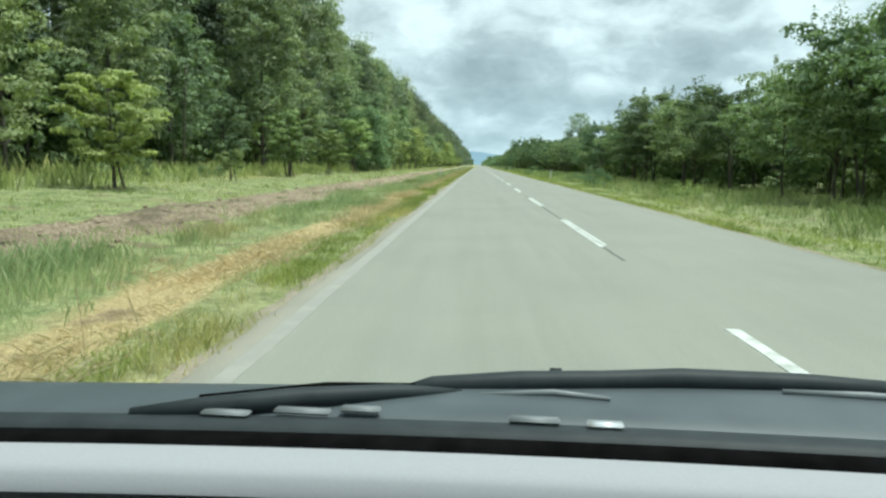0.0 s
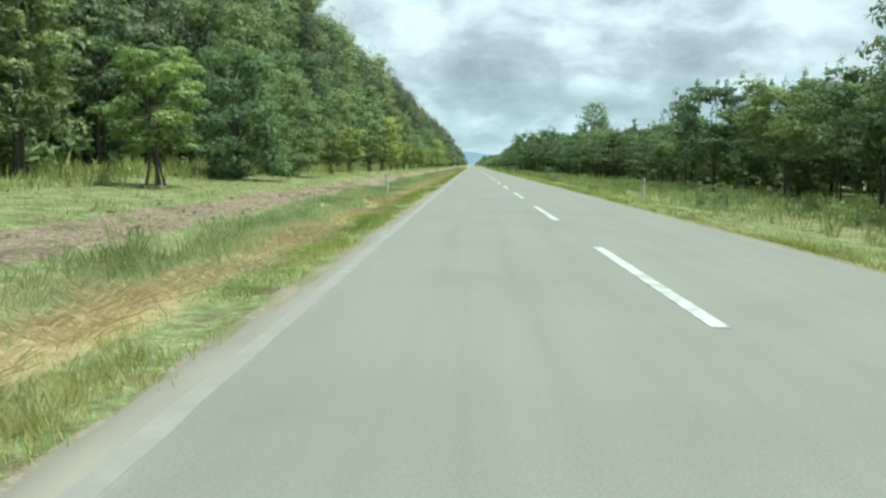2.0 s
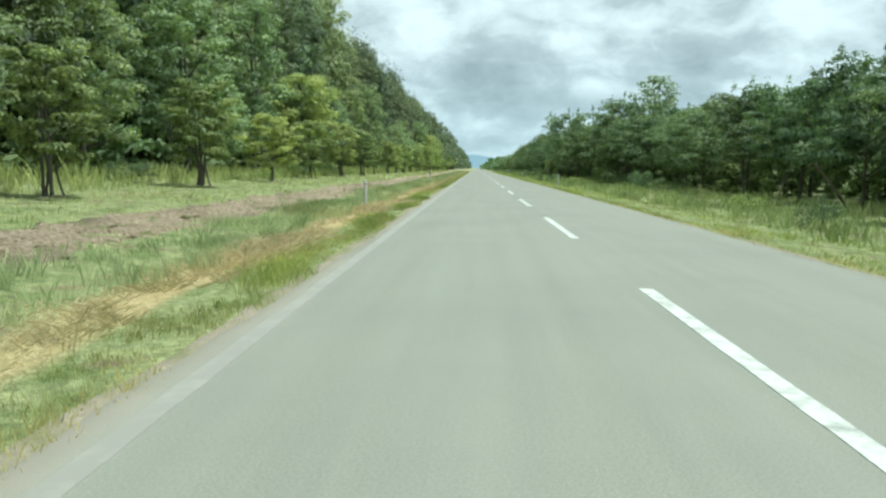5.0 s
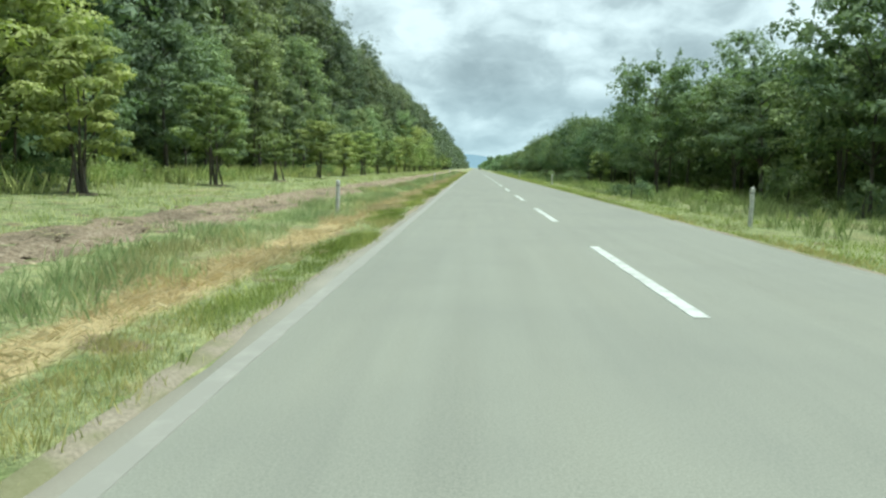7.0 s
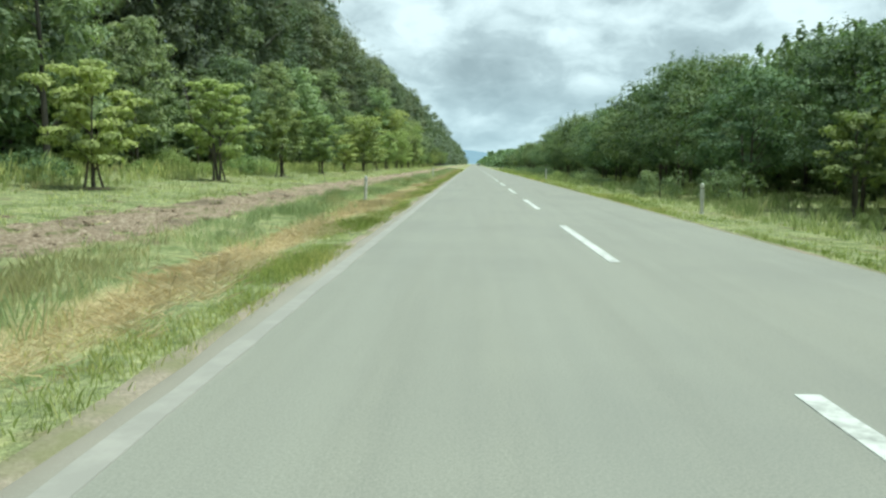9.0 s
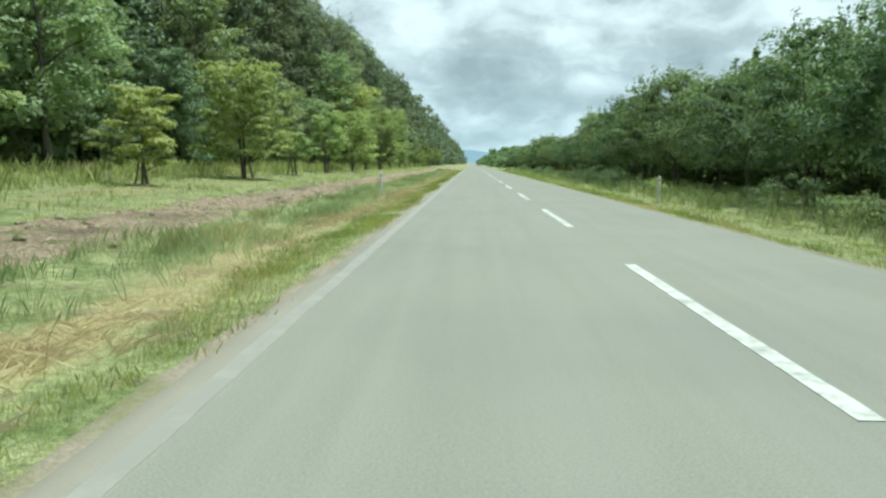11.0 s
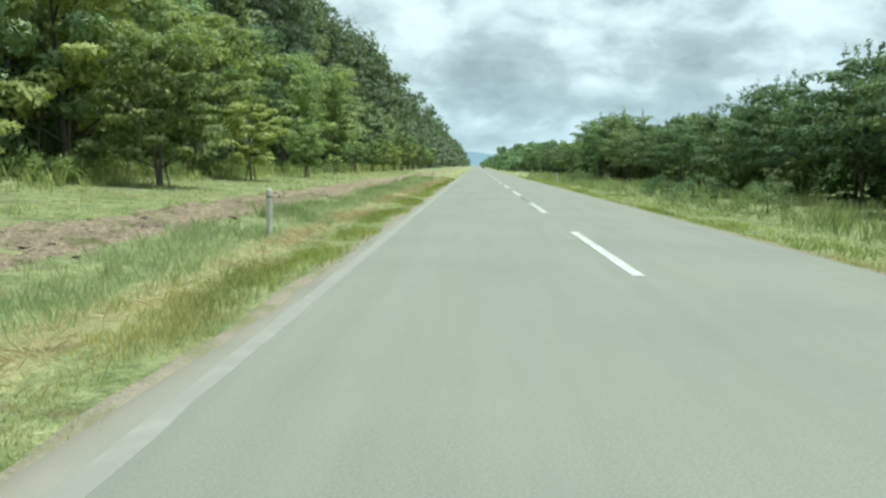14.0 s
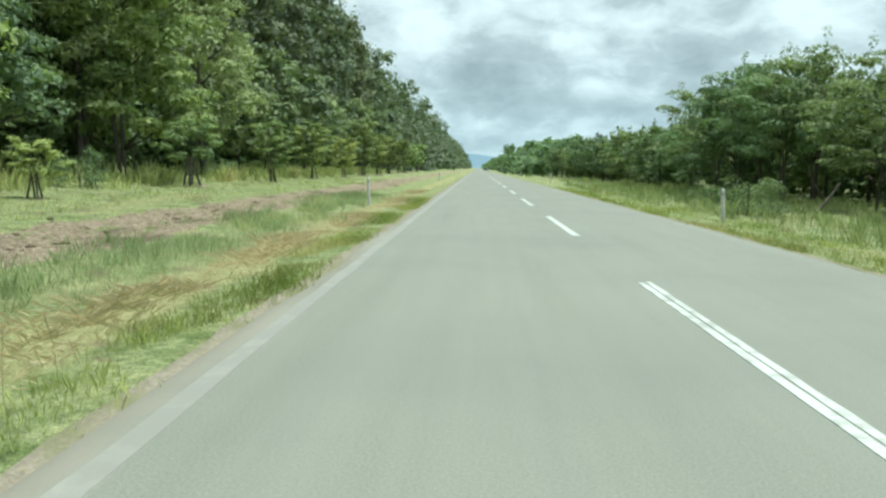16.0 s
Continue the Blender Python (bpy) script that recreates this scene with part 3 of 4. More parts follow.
def left_row():
    """The planted row of young trees, staked, about 11 m apart."""
    kinds = [make_tree("roadside_tree", 100 + i, 4.6 + 0.25 * (i % 3), 1.55, 0.85 + 0.15 * (i % 3), 36, 5400, 0.135, LEAF_YOUNG, "spread", 1 + i % 3, 0.065, 12, 2 + i % 2) for i in range(6)]
    big = [make_tree("roadside_tree", 140 + i, 6.6, 2.5, 1.1, 62, 7500, 0.165, LEAF_YOUNG if i else LEAF_MID, "spread", 2, 0.085, 14, 1) for i in range(3)]
    small = [make_tree("roadside_tree", 160 + i, 2.7, 1.05, 1.0, 18, 1600, 0.12, LEAF_YOUNG, "spread", 1, 0.05, 6, 3) for i in range(2)]
    dense = [make_tree("roadside_tree", 170 + i, 6.8, 2.9, 0.15, 58, 10500, 0.15, LEAF_RIGHT, "round", 3, 0.09, 14, shoots=14) for i in range(2)]
    size = {0: 4.0, 1: 0.0, 2: 3.8, 3: 3.7, 4: 5.0, 5: 6.4, 6: 6.3, 7: 3.4, 8: 4.3, 9: 3.9, 10: 4.2, 11: 4.0, 12: 4.4, 13: 4.5, 14: 4.3, 15: 2.9, 16: 4.3, 17: 4.1, 18: 4.4, 19: 4.2, 20: 4.4,
            21: 3.7, 22: 5.8, 23: 2.9, 24: 4.6, 25: 5.7, 26: 3.3, 27: 5.7, 28: 4.3, 29: 3.7, 30: 1.6, 31: 2.8, 32: 3.3, 33: 4.0, 34: 3.4}
    places = {"young": [], "big": [], "small": [], "dense": []}
    for k in range(-1, 42):
        y = 23.06 + 11.065 * k + RNG.uniform(-0.2, 0.2)
        x = -11.3 + RNG.uniform(-0.2, 0.2)
        h = size.get(k, float(RNG.uniform(4.0, 5.6)))
        turn = float(RNG.uniform(0, 360))
        if k in (5, 6):
            places["dense"].append((k - 5, x - 0.6, y, turn, h / 6.8, 1.0))
        elif h == 0.0:
            places["small"].append((1, x, y, turn, 0.55, 1.0))
        elif h < 3.0:
            places["small"].append((0, x, y, turn, h / 2.7, 1.0))
        elif h < 5.7:
            places["young"].append((int(RNG.integers(0, 6)), x, y, turn, h / 4.85, 1.0))
        else:
            places["big"].append((int(RNG.integers(0, 3)), x, y, turn, h / 6.6, 1.0))
    places["big"] += [(1, -15.0, 368, 40, 1.4, 1.05), (2, -14.8, 335, 160, 1.3, 1.0), (1, -15.6, 323.5, 110, 1.55, 1.0), (1, -15.2, 353.5, 250, 1.25, 1.1), (2, -15.2, 169, 300, 1.3, 1.0)]
    spread(kinds, "row of planted roadside trees", "young broadleaf tree with yellow-green crown, held by wooden stakes", "tree", places["young"])
    spread(dense, "row of planted roadside trees", "dense dark tree with foliage reaching down to the grass", "tree", places["dense"])
    spread(big, "row of planted roadside trees", "larger dark green planted tree with low spreading crown", "tree", places["big"])
    spread(small, "row of planted roadside trees", "small thin sapling between leaning wooden stakes", "sapling", places["small"])


def wood_height(y):
    """How the wood's top rises and falls along the road."""
    return float(np.interp(y, [0, 40, 75, 100, 130, 165, 190, 215, 300, 345, 380], [0.97, 0.98, 0.97, 0.90, 0.86, 0.93, 0.91, 0.95, 0.95, 0.92, 0.95]))


def left_wood():
    """Middle storey, then the tall front of the wood."""
    mid = [make_tree("woodland_tree", 200 + i, 11.0 + i % 3, 3.3, 2.2, 50, 7000, 0.21, LEAF_MID, "round", 1 + i % 2, 0.16, 8, shoots=14) for i in range(4)]
    mid += [make_tree("woodland_tree", 210 + i, 11.0, 3.3, 2.2, 46, 1300, 0.5, LEAF_MID, "round", 1, 0.16, 3) for i in range(2)]
    low = [make_tree("understorey_tree", 230 + i, 5.0, 2.7, 0.3, 30, 1500, 0.32, LEAF_BUSH, "round", 2, 0.09, 4) for i in range(2)]
    low += [make_tree("understorey_tree", 235 + i, 5.0, 2.7, 0.3, 24, 500, 0.62, LEAF_BUSH, "round", 1, 0.09, 2) for i in range(2)]
    tall = [make_tree("tall_forest_tree", 260 + i, 24.5, 4.1, 3.5, 68, 7400, 0.33, LEAF_TALL, "tall", 1, 0.26, 12, shoots=24) for i in range(5)]
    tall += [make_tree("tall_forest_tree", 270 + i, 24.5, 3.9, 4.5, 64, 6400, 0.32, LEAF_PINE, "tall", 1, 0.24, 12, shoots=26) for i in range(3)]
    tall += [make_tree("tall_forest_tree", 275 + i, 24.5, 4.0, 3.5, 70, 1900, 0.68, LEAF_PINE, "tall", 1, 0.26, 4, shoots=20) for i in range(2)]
    rear = [make_tree("tall_forest_tree", 280 + i, 24.5, 3.7, 2.0, 60, 1100, 1.05, LEAF_TALL, "tall", 1, 0.26, 3) for i in range(3)]
    a, b, c, y = [], [], [], 16.0
    while y < 470:
        a.append((int(RNG.integers(0, 4)) if y < 385 else int(RNG.integers(4, 6)), -16.4 + RNG.uniform(-1.2, 1.0), y, RNG.uniform(0, 360), RNG.uniform(0.5, 1.0), RNG.uniform(0.8, 1.1)))
        y += RNG.uniform(5.6, 10.6)
    for x, gap in ((-19.2, 3.8), (-24.5, 4.6)):
        y = 18.0
        while y < 470:
            b.append((int(RNG.integers(0, 2)) + (2 if x < -20 or y > 385 else 0), x + RNG.uniform(-0.8, 0.8), y, RNG.uniform(0, 360), RNG.uniform(0.8, 1.3), RNG.uniform(0.8, 1.2)))
            y += gap * RNG.uniform(0.8, 1.2)
    y = 24.0
    while y < 480:
        c.append((int(RNG.integers(8, 10)) if y > 400 else int(RNG.integers(5, 8)) if RNG.random() < np.interp(y, [120, 230, 340], [0.2, 0.45, 0.95]) else int(RNG.integers(0, 5)), -21.5 + RNG.uniform(-1, 1), y, RNG.uniform(0, 360), RNG.uniform(0.88, 1.02) * wood_height(y), RNG.uniform(0.94, 1.07)))
        y += 4.7 * RNG.uniform(0.75, 1.3)
    y, e = 30.0, []
    while y < 480:
        e.append((int(RNG.integers(0, 3)), -27.0 + RNG.uniform(-1, 1), y, RNG.uniform(0, 360), RNG.uniform(0.90, 1.0) * wood_height(y), RNG.uniform(0.96, 1.05)))
        y += 5.4 * RNG.uniform(0.75, 1.3)
    more = np.random.default_rng(17)
    for i in range(9):
        y = -34 + 5.4 * i
        e.append((i % 3, -27.0 + more.uniform(-1, 1), y, more.uniform(0, 360), 0.95, 1.0))
        c.append((i % 5, -21.5 + more.uniform(-1, 1), y + 2.0, more.uniform(0, 360), more.uniform(0.85, 1.05), 1.0))
        b.append((2 + i % 2, -18.6, y + 1.0, more.uniform(0, 360), 1.0, 1.0))
        a.append((4 + i % 2, -16.4, y, more.uniform(0, 360), more.uniform(0.5, 0.9), 1.0))
    spread(rear, "tall forest trees further in", "tall dark forest tree deeper in the wood", "tree", e)
    spread(mid, "trees at the forest edge", "dense mid-green broadleaf tree at the forest edge", "tree", a)
    spread(low, "understorey trees", "low dark leafy tree under the forest edge", "tree", b)
    spread(tall, "tall forest trees", "tall dark green forest tree with dense foliage", "tree", c)


def right_height(y):
    """How the thicket's top rises and falls along the road."""
    at = [0, 31, 41, 45, 53, 63, 72, 75, 83, 92, 103, 113, 116, 126, 140, 155, 167, 176, 181, 187, 190, 198, 201, 210, 220, 235, 267, 280, 286, 294, 305, 316, 326, 329, 335, 346, 357, 368, 380, 390, 412, 618]
    high = [6.2, 6.2, 5.9, 6.5, 5.9, 6.7, 5.7, 5.3, 6.4, 5.4, 4.6, 4.8, 5.3, 5.8, 6.0, 6.2, 6.4, 7.4, 8.2, 7.9, 8.2, 7.8, 7.3, 7.9, 7.9, 8.1, 7.6, 7.8, 7.7, 7.3, 7.0, 7.0, 6.7, 6.1, 5.2, 5.2, 5.6, 6.1, 6.7, 5.6, 5.7, 5.8]
    return float(np.interp(y, at, high))


def right_wood():
    front = [make_tree("thicket_tree", 300 + i, 6.4, 2.8, 1.8 + 0.25 * (i % 3), 38, 6600, 0.145, LEAF_RIGHT, "spread", 1 + i % 3, 0.062, 14, shoots=16) for i in range(6)]
    # the closed stretch wears the leaf tone darkened for shade
    front += [make_tree("thicket_tree", 310 + i, 6.4, 3.0, 1.5, 46, 9500, 0.13, LEAF_DARKENED, "round", 2, 0.08, 12, shoots=18) for i in range(3)]
    front += [make_tree("thicket_tree", 320 + i, 6.4, 2.9, 1.3, 46, 1700, 0.32, LEAF_RIGHT, "spread", 1, 0.12, 5, shoots=12) for i in range(2)]
    back = [make_tree("thicket_tree", 330 + i, 6.4, 3.2, 1.5, 36, 1500, 0.34, LEAF_RIGHT, "round", 1, 0.12, 4, shoots=14) for i in range(3)]
    deep = [make_tree("thicket_tree", 340 + i, 6.4, 3.3, 0.4, 26, 560, 0.72, LEAF_RIGHT, "round", 1, 0.12, 2) for i in range(3)]
    brush = [make_tree("undergrowth_shrub", 345 + i, 2.2, 1.9, 0.1, 18, 1000, 0.20, LEAF_BUSH, "round", 2, 0.05, 3) for i in range(3)]
    pole = [make_tree("slender_tree", 350 + i, 7.4, 0.55, 1.5, 44, 1300, 0.13, LEAF_TALL, "tall", 1, 0.06, 8) for i in range(2)]
    a, b, c, y = [], [], [], 16.0
    while y < 470:
        x = float(np.interp(y, [0, 190, 205, 295, 312], [13.9, 13.9, 12.3, 12.3, 13.9]) + RNG.uniform(-0.7, 0.9))
        h = (1.4 + (right_height(y) - 1.4) * x / 14.5) * RNG.uniform(0.79, 1.02)
        which = int(RNG.integers(9, 11)) if y > 390 else int(RNG.integers(6, 9)) if 196 < y < 302 else int(RNG.integers(0, 6))
        a.append((which, x, y, RNG.uniform(0, 360), (h / 6.4) ** 0.7, (h / 6.4) ** 0.3))
        y += RNG.uniform(4.6, 7.6)
    y = -4.0
    while y < 470:
        h = right_height(y) * RNG.uniform(0.76, 0.95)
        b.append((int(RNG.integers(0, 3)), 17.8 + RNG.uniform(-0.8, 0.8), y, RNG.uniform(0, 360), (h / 6.4) ** 0.75, (h / 6.4) ** 0.3))
        y += 4.8 * RNG.uniform(0.8, 1.25)
    d, e = [], []
    for x, gap in ((22.5, 5.4), (29.0, 6.2)):
        y = 30.0
        while y < 470:
            h = max(5.0, right_height(y)) * RNG.uniform(0.84, 1.0)
            d.append((int(RNG.integers(0, 3)), x + RNG.uniform(-1, 1), y, RNG.uniform(0, 360), (h / 6.4) ** 0.75, (h / 6.4) ** 0.3))
            y += gap * RNG.uniform(0.8, 1.25)
    y = -2.0
    while y < 470:
        e.append((int(RNG.integers(0, 3)), (17.6 if 190 < y < 310 else 16.9) + RNG.uniform(-1.4, 2.2), y, RNG.uniform(0, 360), RNG.uniform(0.6, 1.0), RNG.uniform(0.7, 1.1)))
        y += RNG.uniform(2.6, 4.2)
    more = np.random.default_rng(19)
    for i in range(8):
        y = -34 + 6.0 * i
        d.append((i % 3, 22.5 + more.uniform(-1, 1), y, more.uniform(0, 360), 0.95, 1.0))
        b.append((i % 3, 17.8 + more.uniform(-1, 1), y + 2.0, more.uniform(0, 360), 0.95, 1.0))
        if y < 10:
            a.append((9 + i % 2, 13.9 + more.uniform(-0.6, 0.6), y + 3.0, more.uniform(0, 360), 0.95, 1.0))
    spread(deep, "thicket trees deep inside", "dense green tree deep inside the thicket", "tree", d)
    spread(brush, "undergrowth shrubs", "dark leafy shrub in the thicket's shade", "shrub", e)
    for i, (x, y, s) in enumerate(((15.0, 32.0, 1.0), (15.0, 112.0, 0.8), (16.0, 383.4, 1.0))):
        c.append((i % 2, x, y, 50 * i, s, 1.0))
    bare = [make_tree("bare_tree", 358 + i, 7.6, 0.4, 3.0, 16, 160, 0.11, LEAF_TALL, "tall", 1, 0.075, 12) for i in range(2)]
    spread(bare, "bare stems above the thicket", "thin grey half-dead tree rising bare above the thicket", "tree", [(i % 2, x, y, 70 * i, 1.0, h / 7.6) for i, (x, y, h) in enumerate(((15.2, 293.0, 8.2), (15.6, 296.5, 9.0), (16.2, 299.0, 9.4), (14.9, 301.5, 9.7), (15.8, 304.5, 9.0), (15.4, 288.0, 8.2), (15.0, 307.0, 8.6)))])
    lone = [make_tree("roadside_sapling", 355, 3.1, 0.95, 0.9, 24, 1700, 0.12, LEAF_YOUNG, "spread", 1, 0.05, 4, shoots=6)]
    spread(lone, "", "small yellow-green tree standing before the dark thicket", "tree", [(0, 10.7, 210.2, 0, 1.0, 1.0)])
    a += [(1, 13.9, 60.8, 40, 1.1, 1.02), (4, 14.2, 28.9, 10, 1.06, 1.05), (2, 14.0, 374.2, 70, 1.04, 1.0), (5, 14.5, 369.5, 200, 1.0, 1.0), (3, 13.1, 171.0, 120, 1.12, 1.05), (0, 10.7, 190.2, 60, 0.97, 1.25)]
    high = [make_tree("tall_broadleaf_tree", 365 + i, 17.0, 4.3, 4.5, 70, 3600, 0.34, LEAF_TALL, "round", 1, 0.24, 12) for i in range(2)]
    spread(high, "tall trees above the thicket", "tall dark broadleaf tree rising behind the thicket", "tree", [(0, 31.0, 236, 0, 1.0, 1.0), (1, 34.5, 243.3, 90, 0.85, 0.95), (1, 30.0, 254.6, 20, 0.62, 1.0), (0, 32.0, 319.5, 60, 0.6, 0.95)])
    c += [(0, 12.0, 192.7, 30, 1.08, 1.0)]
    spread(front, "thicket trees by the road", "mid-green spreading thicket tree with dark trunk in tall grass", "tree", a)
    spread(back, "thicket trees further in", "bushy green thicket tree behind the front row", "tree", b)
    spread(pole, "slender trees above the thicket", "slender dark upright tree rising over the thicket", "tree", c)


def far_woods(name, label, rows, mat, seed, start=478.0, end=1750.0):
    """The wood further along, past where single trees can be told apart."""
    rng = np.random.default_rng(seed)
    vs, n = [], 0
    for x, height, radius, low, gap in rows:
        y = start
        while y < end:
            c = np.array([(x + rng.uniform(-1.5, 1.5) + radius * 0.6 * rng.normal(), y + radius * 0.6 * rng.normal(), z) for z in np.linspace(low, height * rng.uniform(0.85, 1.0), 7)])
            r = np.array([(radius * 0.7, radius * 0.7, height * 0.12)] * 7)
            v, q = leaves(rng, c, r, 200 if y < 750 else 70, 0.95 if y < 750 else 1.8)
            core, q = leaves(rng, c, r * 0.8, 60 if y < 750 else 30, 2.4, 0.25, 0.0)
            vs += [v, core]
            y += gap * rng.uniform(0.7, 1.3)
    v = np.concatenate(vs)
    tagged(leaf_object(name, v, np.arange(len(v)).reshape(-1, 4), mat), label, "woods", kind="stuff")


left_row()
left_wood()
right_wood()
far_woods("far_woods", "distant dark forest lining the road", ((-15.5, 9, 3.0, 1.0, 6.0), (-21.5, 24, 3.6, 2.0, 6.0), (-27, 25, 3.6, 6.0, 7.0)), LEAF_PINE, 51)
far_woods("forest_undergrowth", "dark undergrowth deep inside the wood", ((-31.0, 6.0, 2.8, 0.5, 5.0), (-37.0, 7.0, 3.2, 0.5, 4.6)), LEAF_BUSH, 53, 12.0, 480.0)
far_woods("far_thicket", "distant green thicket lining the road", ((13.8, 6.4, 2.8, 0.6, 5.0), (18.5, 7.0, 3.0, 1.0, 6.0)), LEAF_RIGHT, 52)


# ---- bushes ----
def make_bush(seed, mat, count, size):
    """A loose shrub: upright leafy shoots of uneven height on a short stem."""
    rng = np.random.default_rng(seed)
    k = 22
    a, d = rng.uniform(0, 2 * math.pi, k), np.sqrt(rng.uniform(0, 1, k)) * 0.68
    z = rng.uniform(0.12, 0.78, k) * (1.15 - 0.7 * d)
    c = np.stack([d * np.cos(a), d * np.sin(a), z], 1)
    r = np.stack([np.full(k, 0.24), np.full(k, 0.24), np.full(k, 0.24)], 1) * rng.uniform(0.6, 1.2, (k, 1))
    root = new("bush")
    v, q = leaves(rng, c, r, count, size)
    leaf_object("foliage", v, q, mat, root)
    mesh_object("stem", *tube([(0, 0, -0.08), (0.03, 0.02, 0.25), (0.05, -0.03, 0.6)], [0.03, 0.02, 0.006], 6), BARK, root)
    return root


def bushes():
    dark = [make_bush(400 + i, LEAF_DARKENED, 2600, 0.052) for i in range(4)]
    weed = [make_bush(420 + i, LEAF_WEED, 1200, 0.07) for i in range(3)]
    a, b = [], []
    road_side = ((7.3, 48.4, 1.25), (8.6, 67, 1.1), (8.2, 54.6, 0.9), (9.6, 88.6, 1.0), (7.2, 106.2, 1.0), (8.4, 121.6, 0.8), (7.4, 181.4, 1.2), (8.6, 185.5, 0.9), (9.6, 217.5, 1.4), (8.4, 222.6, 1.3), (9.5, 227.8, 1.2),
                    (9.0, 270.1, 1.2), (8.6, 276.2, 1.3), (9.0, 282.4, 1.3), (8.6, 288.6, 1.2), (8.8, 292.7, 1.2), (8.4, 286, 1.1), (8.6, 298.9, 1.1), (8.8, 325.7, 1.1), (9.0, 318.5, 1.1), (9.0, 331.9, 1.1), (8.3, 359.7, 1.3), (9.4, 362.8, 1.1), (10, 369, 1.0),
                    (8.8, 247.4, 1.2), (12.2, 158.0, 1.5), (12.8, 163.5, 1.6), (11.6, 168.5, 1.3), (12.4, 176.0, 1.6), (12.0, 150.0, 1.3), (9.4, 253.6, 1.3), (8.6, 239.1, 1.0))
    wood_side = ((-14.0, 28.9, 1.5), (-13.5, 37.1, 1.2), (-13.2, 81.4, 1.7), (-13.0, 91.7, 1.7), (-13.6, 100, 1.3), (-13.5, 121.6, 1.2), (-13.8, 133, 1.4), (-13.2, 156.7, 1.7), (-13.4, 162.9, 1.6), (-13.0, 168, 1.5), (-13.8, 212.3, 1.5), (-13.6, 262.8, 1.3), (-13.4, 352.5, 1.6), (-13.2, 360.8, 1.6), (-13.6, 376.2, 1.4))
    for x, y, s in (*road_side, *wood_side):
        a.append((int(RNG.integers(0, 4)), x, y, RNG.uniform(0, 360), s * (1.2 if x > 0 else 1.0), RNG.uniform(0.75, 1.1)))
    for i in range(95):
        y = RNG.uniform(5, 470)
        x = RNG.uniform(-15.2, -12.6) if i % 5 < 3 else RNG.uniform(8.0, 12.5)
        b.append((int(RNG.integers(0, 3)), x, y, RNG.uniform(0, 360), RNG.uniform(0.6, 1.25), RNG.uniform(0.55, 0.95)))
    lush = np.random.default_rng(23)
    for at, far in ((326.0, 9.0), (170.0, 7.0), (232.0, 7.0), (345.0, 6.0)):
        for i in range(9):
            b.append((i % 3, lush.uniform(-15.8, -13.2), at + lush.uniform(-far, far), lush.uniform(0, 360), lush.uniform(1.1, 1.7), lush.uniform(0.75, 1.0)))
    spread(dark, "dark bushes", "dense dark green bush in tall grass", "bush", a)
    spread(weed, "weed clumps", "pale green leafy weed clump in the grass", "bush", b)


bushes()


# ---- grass ----
def grass(name, label, mat, seed, tufts, x_range, y_range, height, width, blades, lean=0.45, belt=None, thin=((0, 1), (400, 1))):
    """Bent grass blades in tufts, two triangles each, as one mesh."""
    rng = np.random.default_rng(seed)
    x = rng.uniform(*x_range, tufts) if belt is None else np.clip(rng.normal(belt[0], belt[1], tufts), *x_range)
    y = rng.uniform(0, 1, tufts) * (y_range[1] - y_range[0]) + y_range[0]
    if belt is not None:
        x = np.clip(x + belt[1] * np.array([1.6 * noise.noise(Vector((0.3, b * 0.16, seed))) + 0.9 * noise.noise(Vector((0.7, b * 0.6, seed + 3))) for b in y]), *x_range)
    # thinner and thicker places
    keep = np.array([noise.noise(Vector((a * 0.8, b * 0.33, seed))) + 0.5 * noise.noise(Vector((a * 2.1, b * 1.1, seed + 9))) for a, b in zip(x, y)]) > rng.uniform(-0.45, 0.2, tufts)
    # less of it along some stretches
    keep &= np.random.default_rng(seed + 900).random(tufts) < np.interp(y, [a for a, _ in thin], [b for _, b in thin])
    x, y = x[keep], y[keep]
    z = np.array([ground_z(a, b) for a, b in zip(x, y)])
    tall = height * rng.uniform(0.5, 1.3, len(x)) * np.array([1.0 + 0.9 * max(-0.6, noise.noise(Vector((a * 0.45, b * 0.3, seed + 5)))) for a, b in zip(x, y)])
    k = len(x) * blades
    px, py, pz = np.repeat(x, blades) + rng.normal(0, 0.07, k), np.repeat(y, blades) + rng.normal(0, 0.09, k), np.repeat(z, blades) - 0.02
    h = np.repeat(tall, blades) * rng.uniform(0.6, 1.15, k)
    a, b = rng.uniform(0, 2 * math.pi, k), rng.uniform(0, 2 * math.pi, k)
    w = width * rng.uniform(0.6, 1.3, k)
    dx, dy = np.cos(a) * w, np.sin(a) * w
    lx, ly = np.cos(b) * h * lean * rng.uniform(0.2, 1.2, k), np.sin(b) * h * lean * rng.uniform(0.2, 1.2, k)
    v = np.empty((k, 4, 3))
    v[:, 0] = np.stack([px - dx, py - dy, pz], 1)
    v[:, 1] = np.stack([px + dx, py + dy, pz], 1)
    v[:, 2] = np.stack([px + dx * 0.5 + lx * 0.45, py + dy * 0.5 + ly * 0.45, pz + h * 0.62], 1)
    v[:, 3] = np.stack([px + lx, py + ly, pz + h], 1)
    tagged(leaf_object(name, v.reshape(-1, 3), np.arange(k * 4).reshape(-1, 4), mat), label, "grass", kind="stuff")


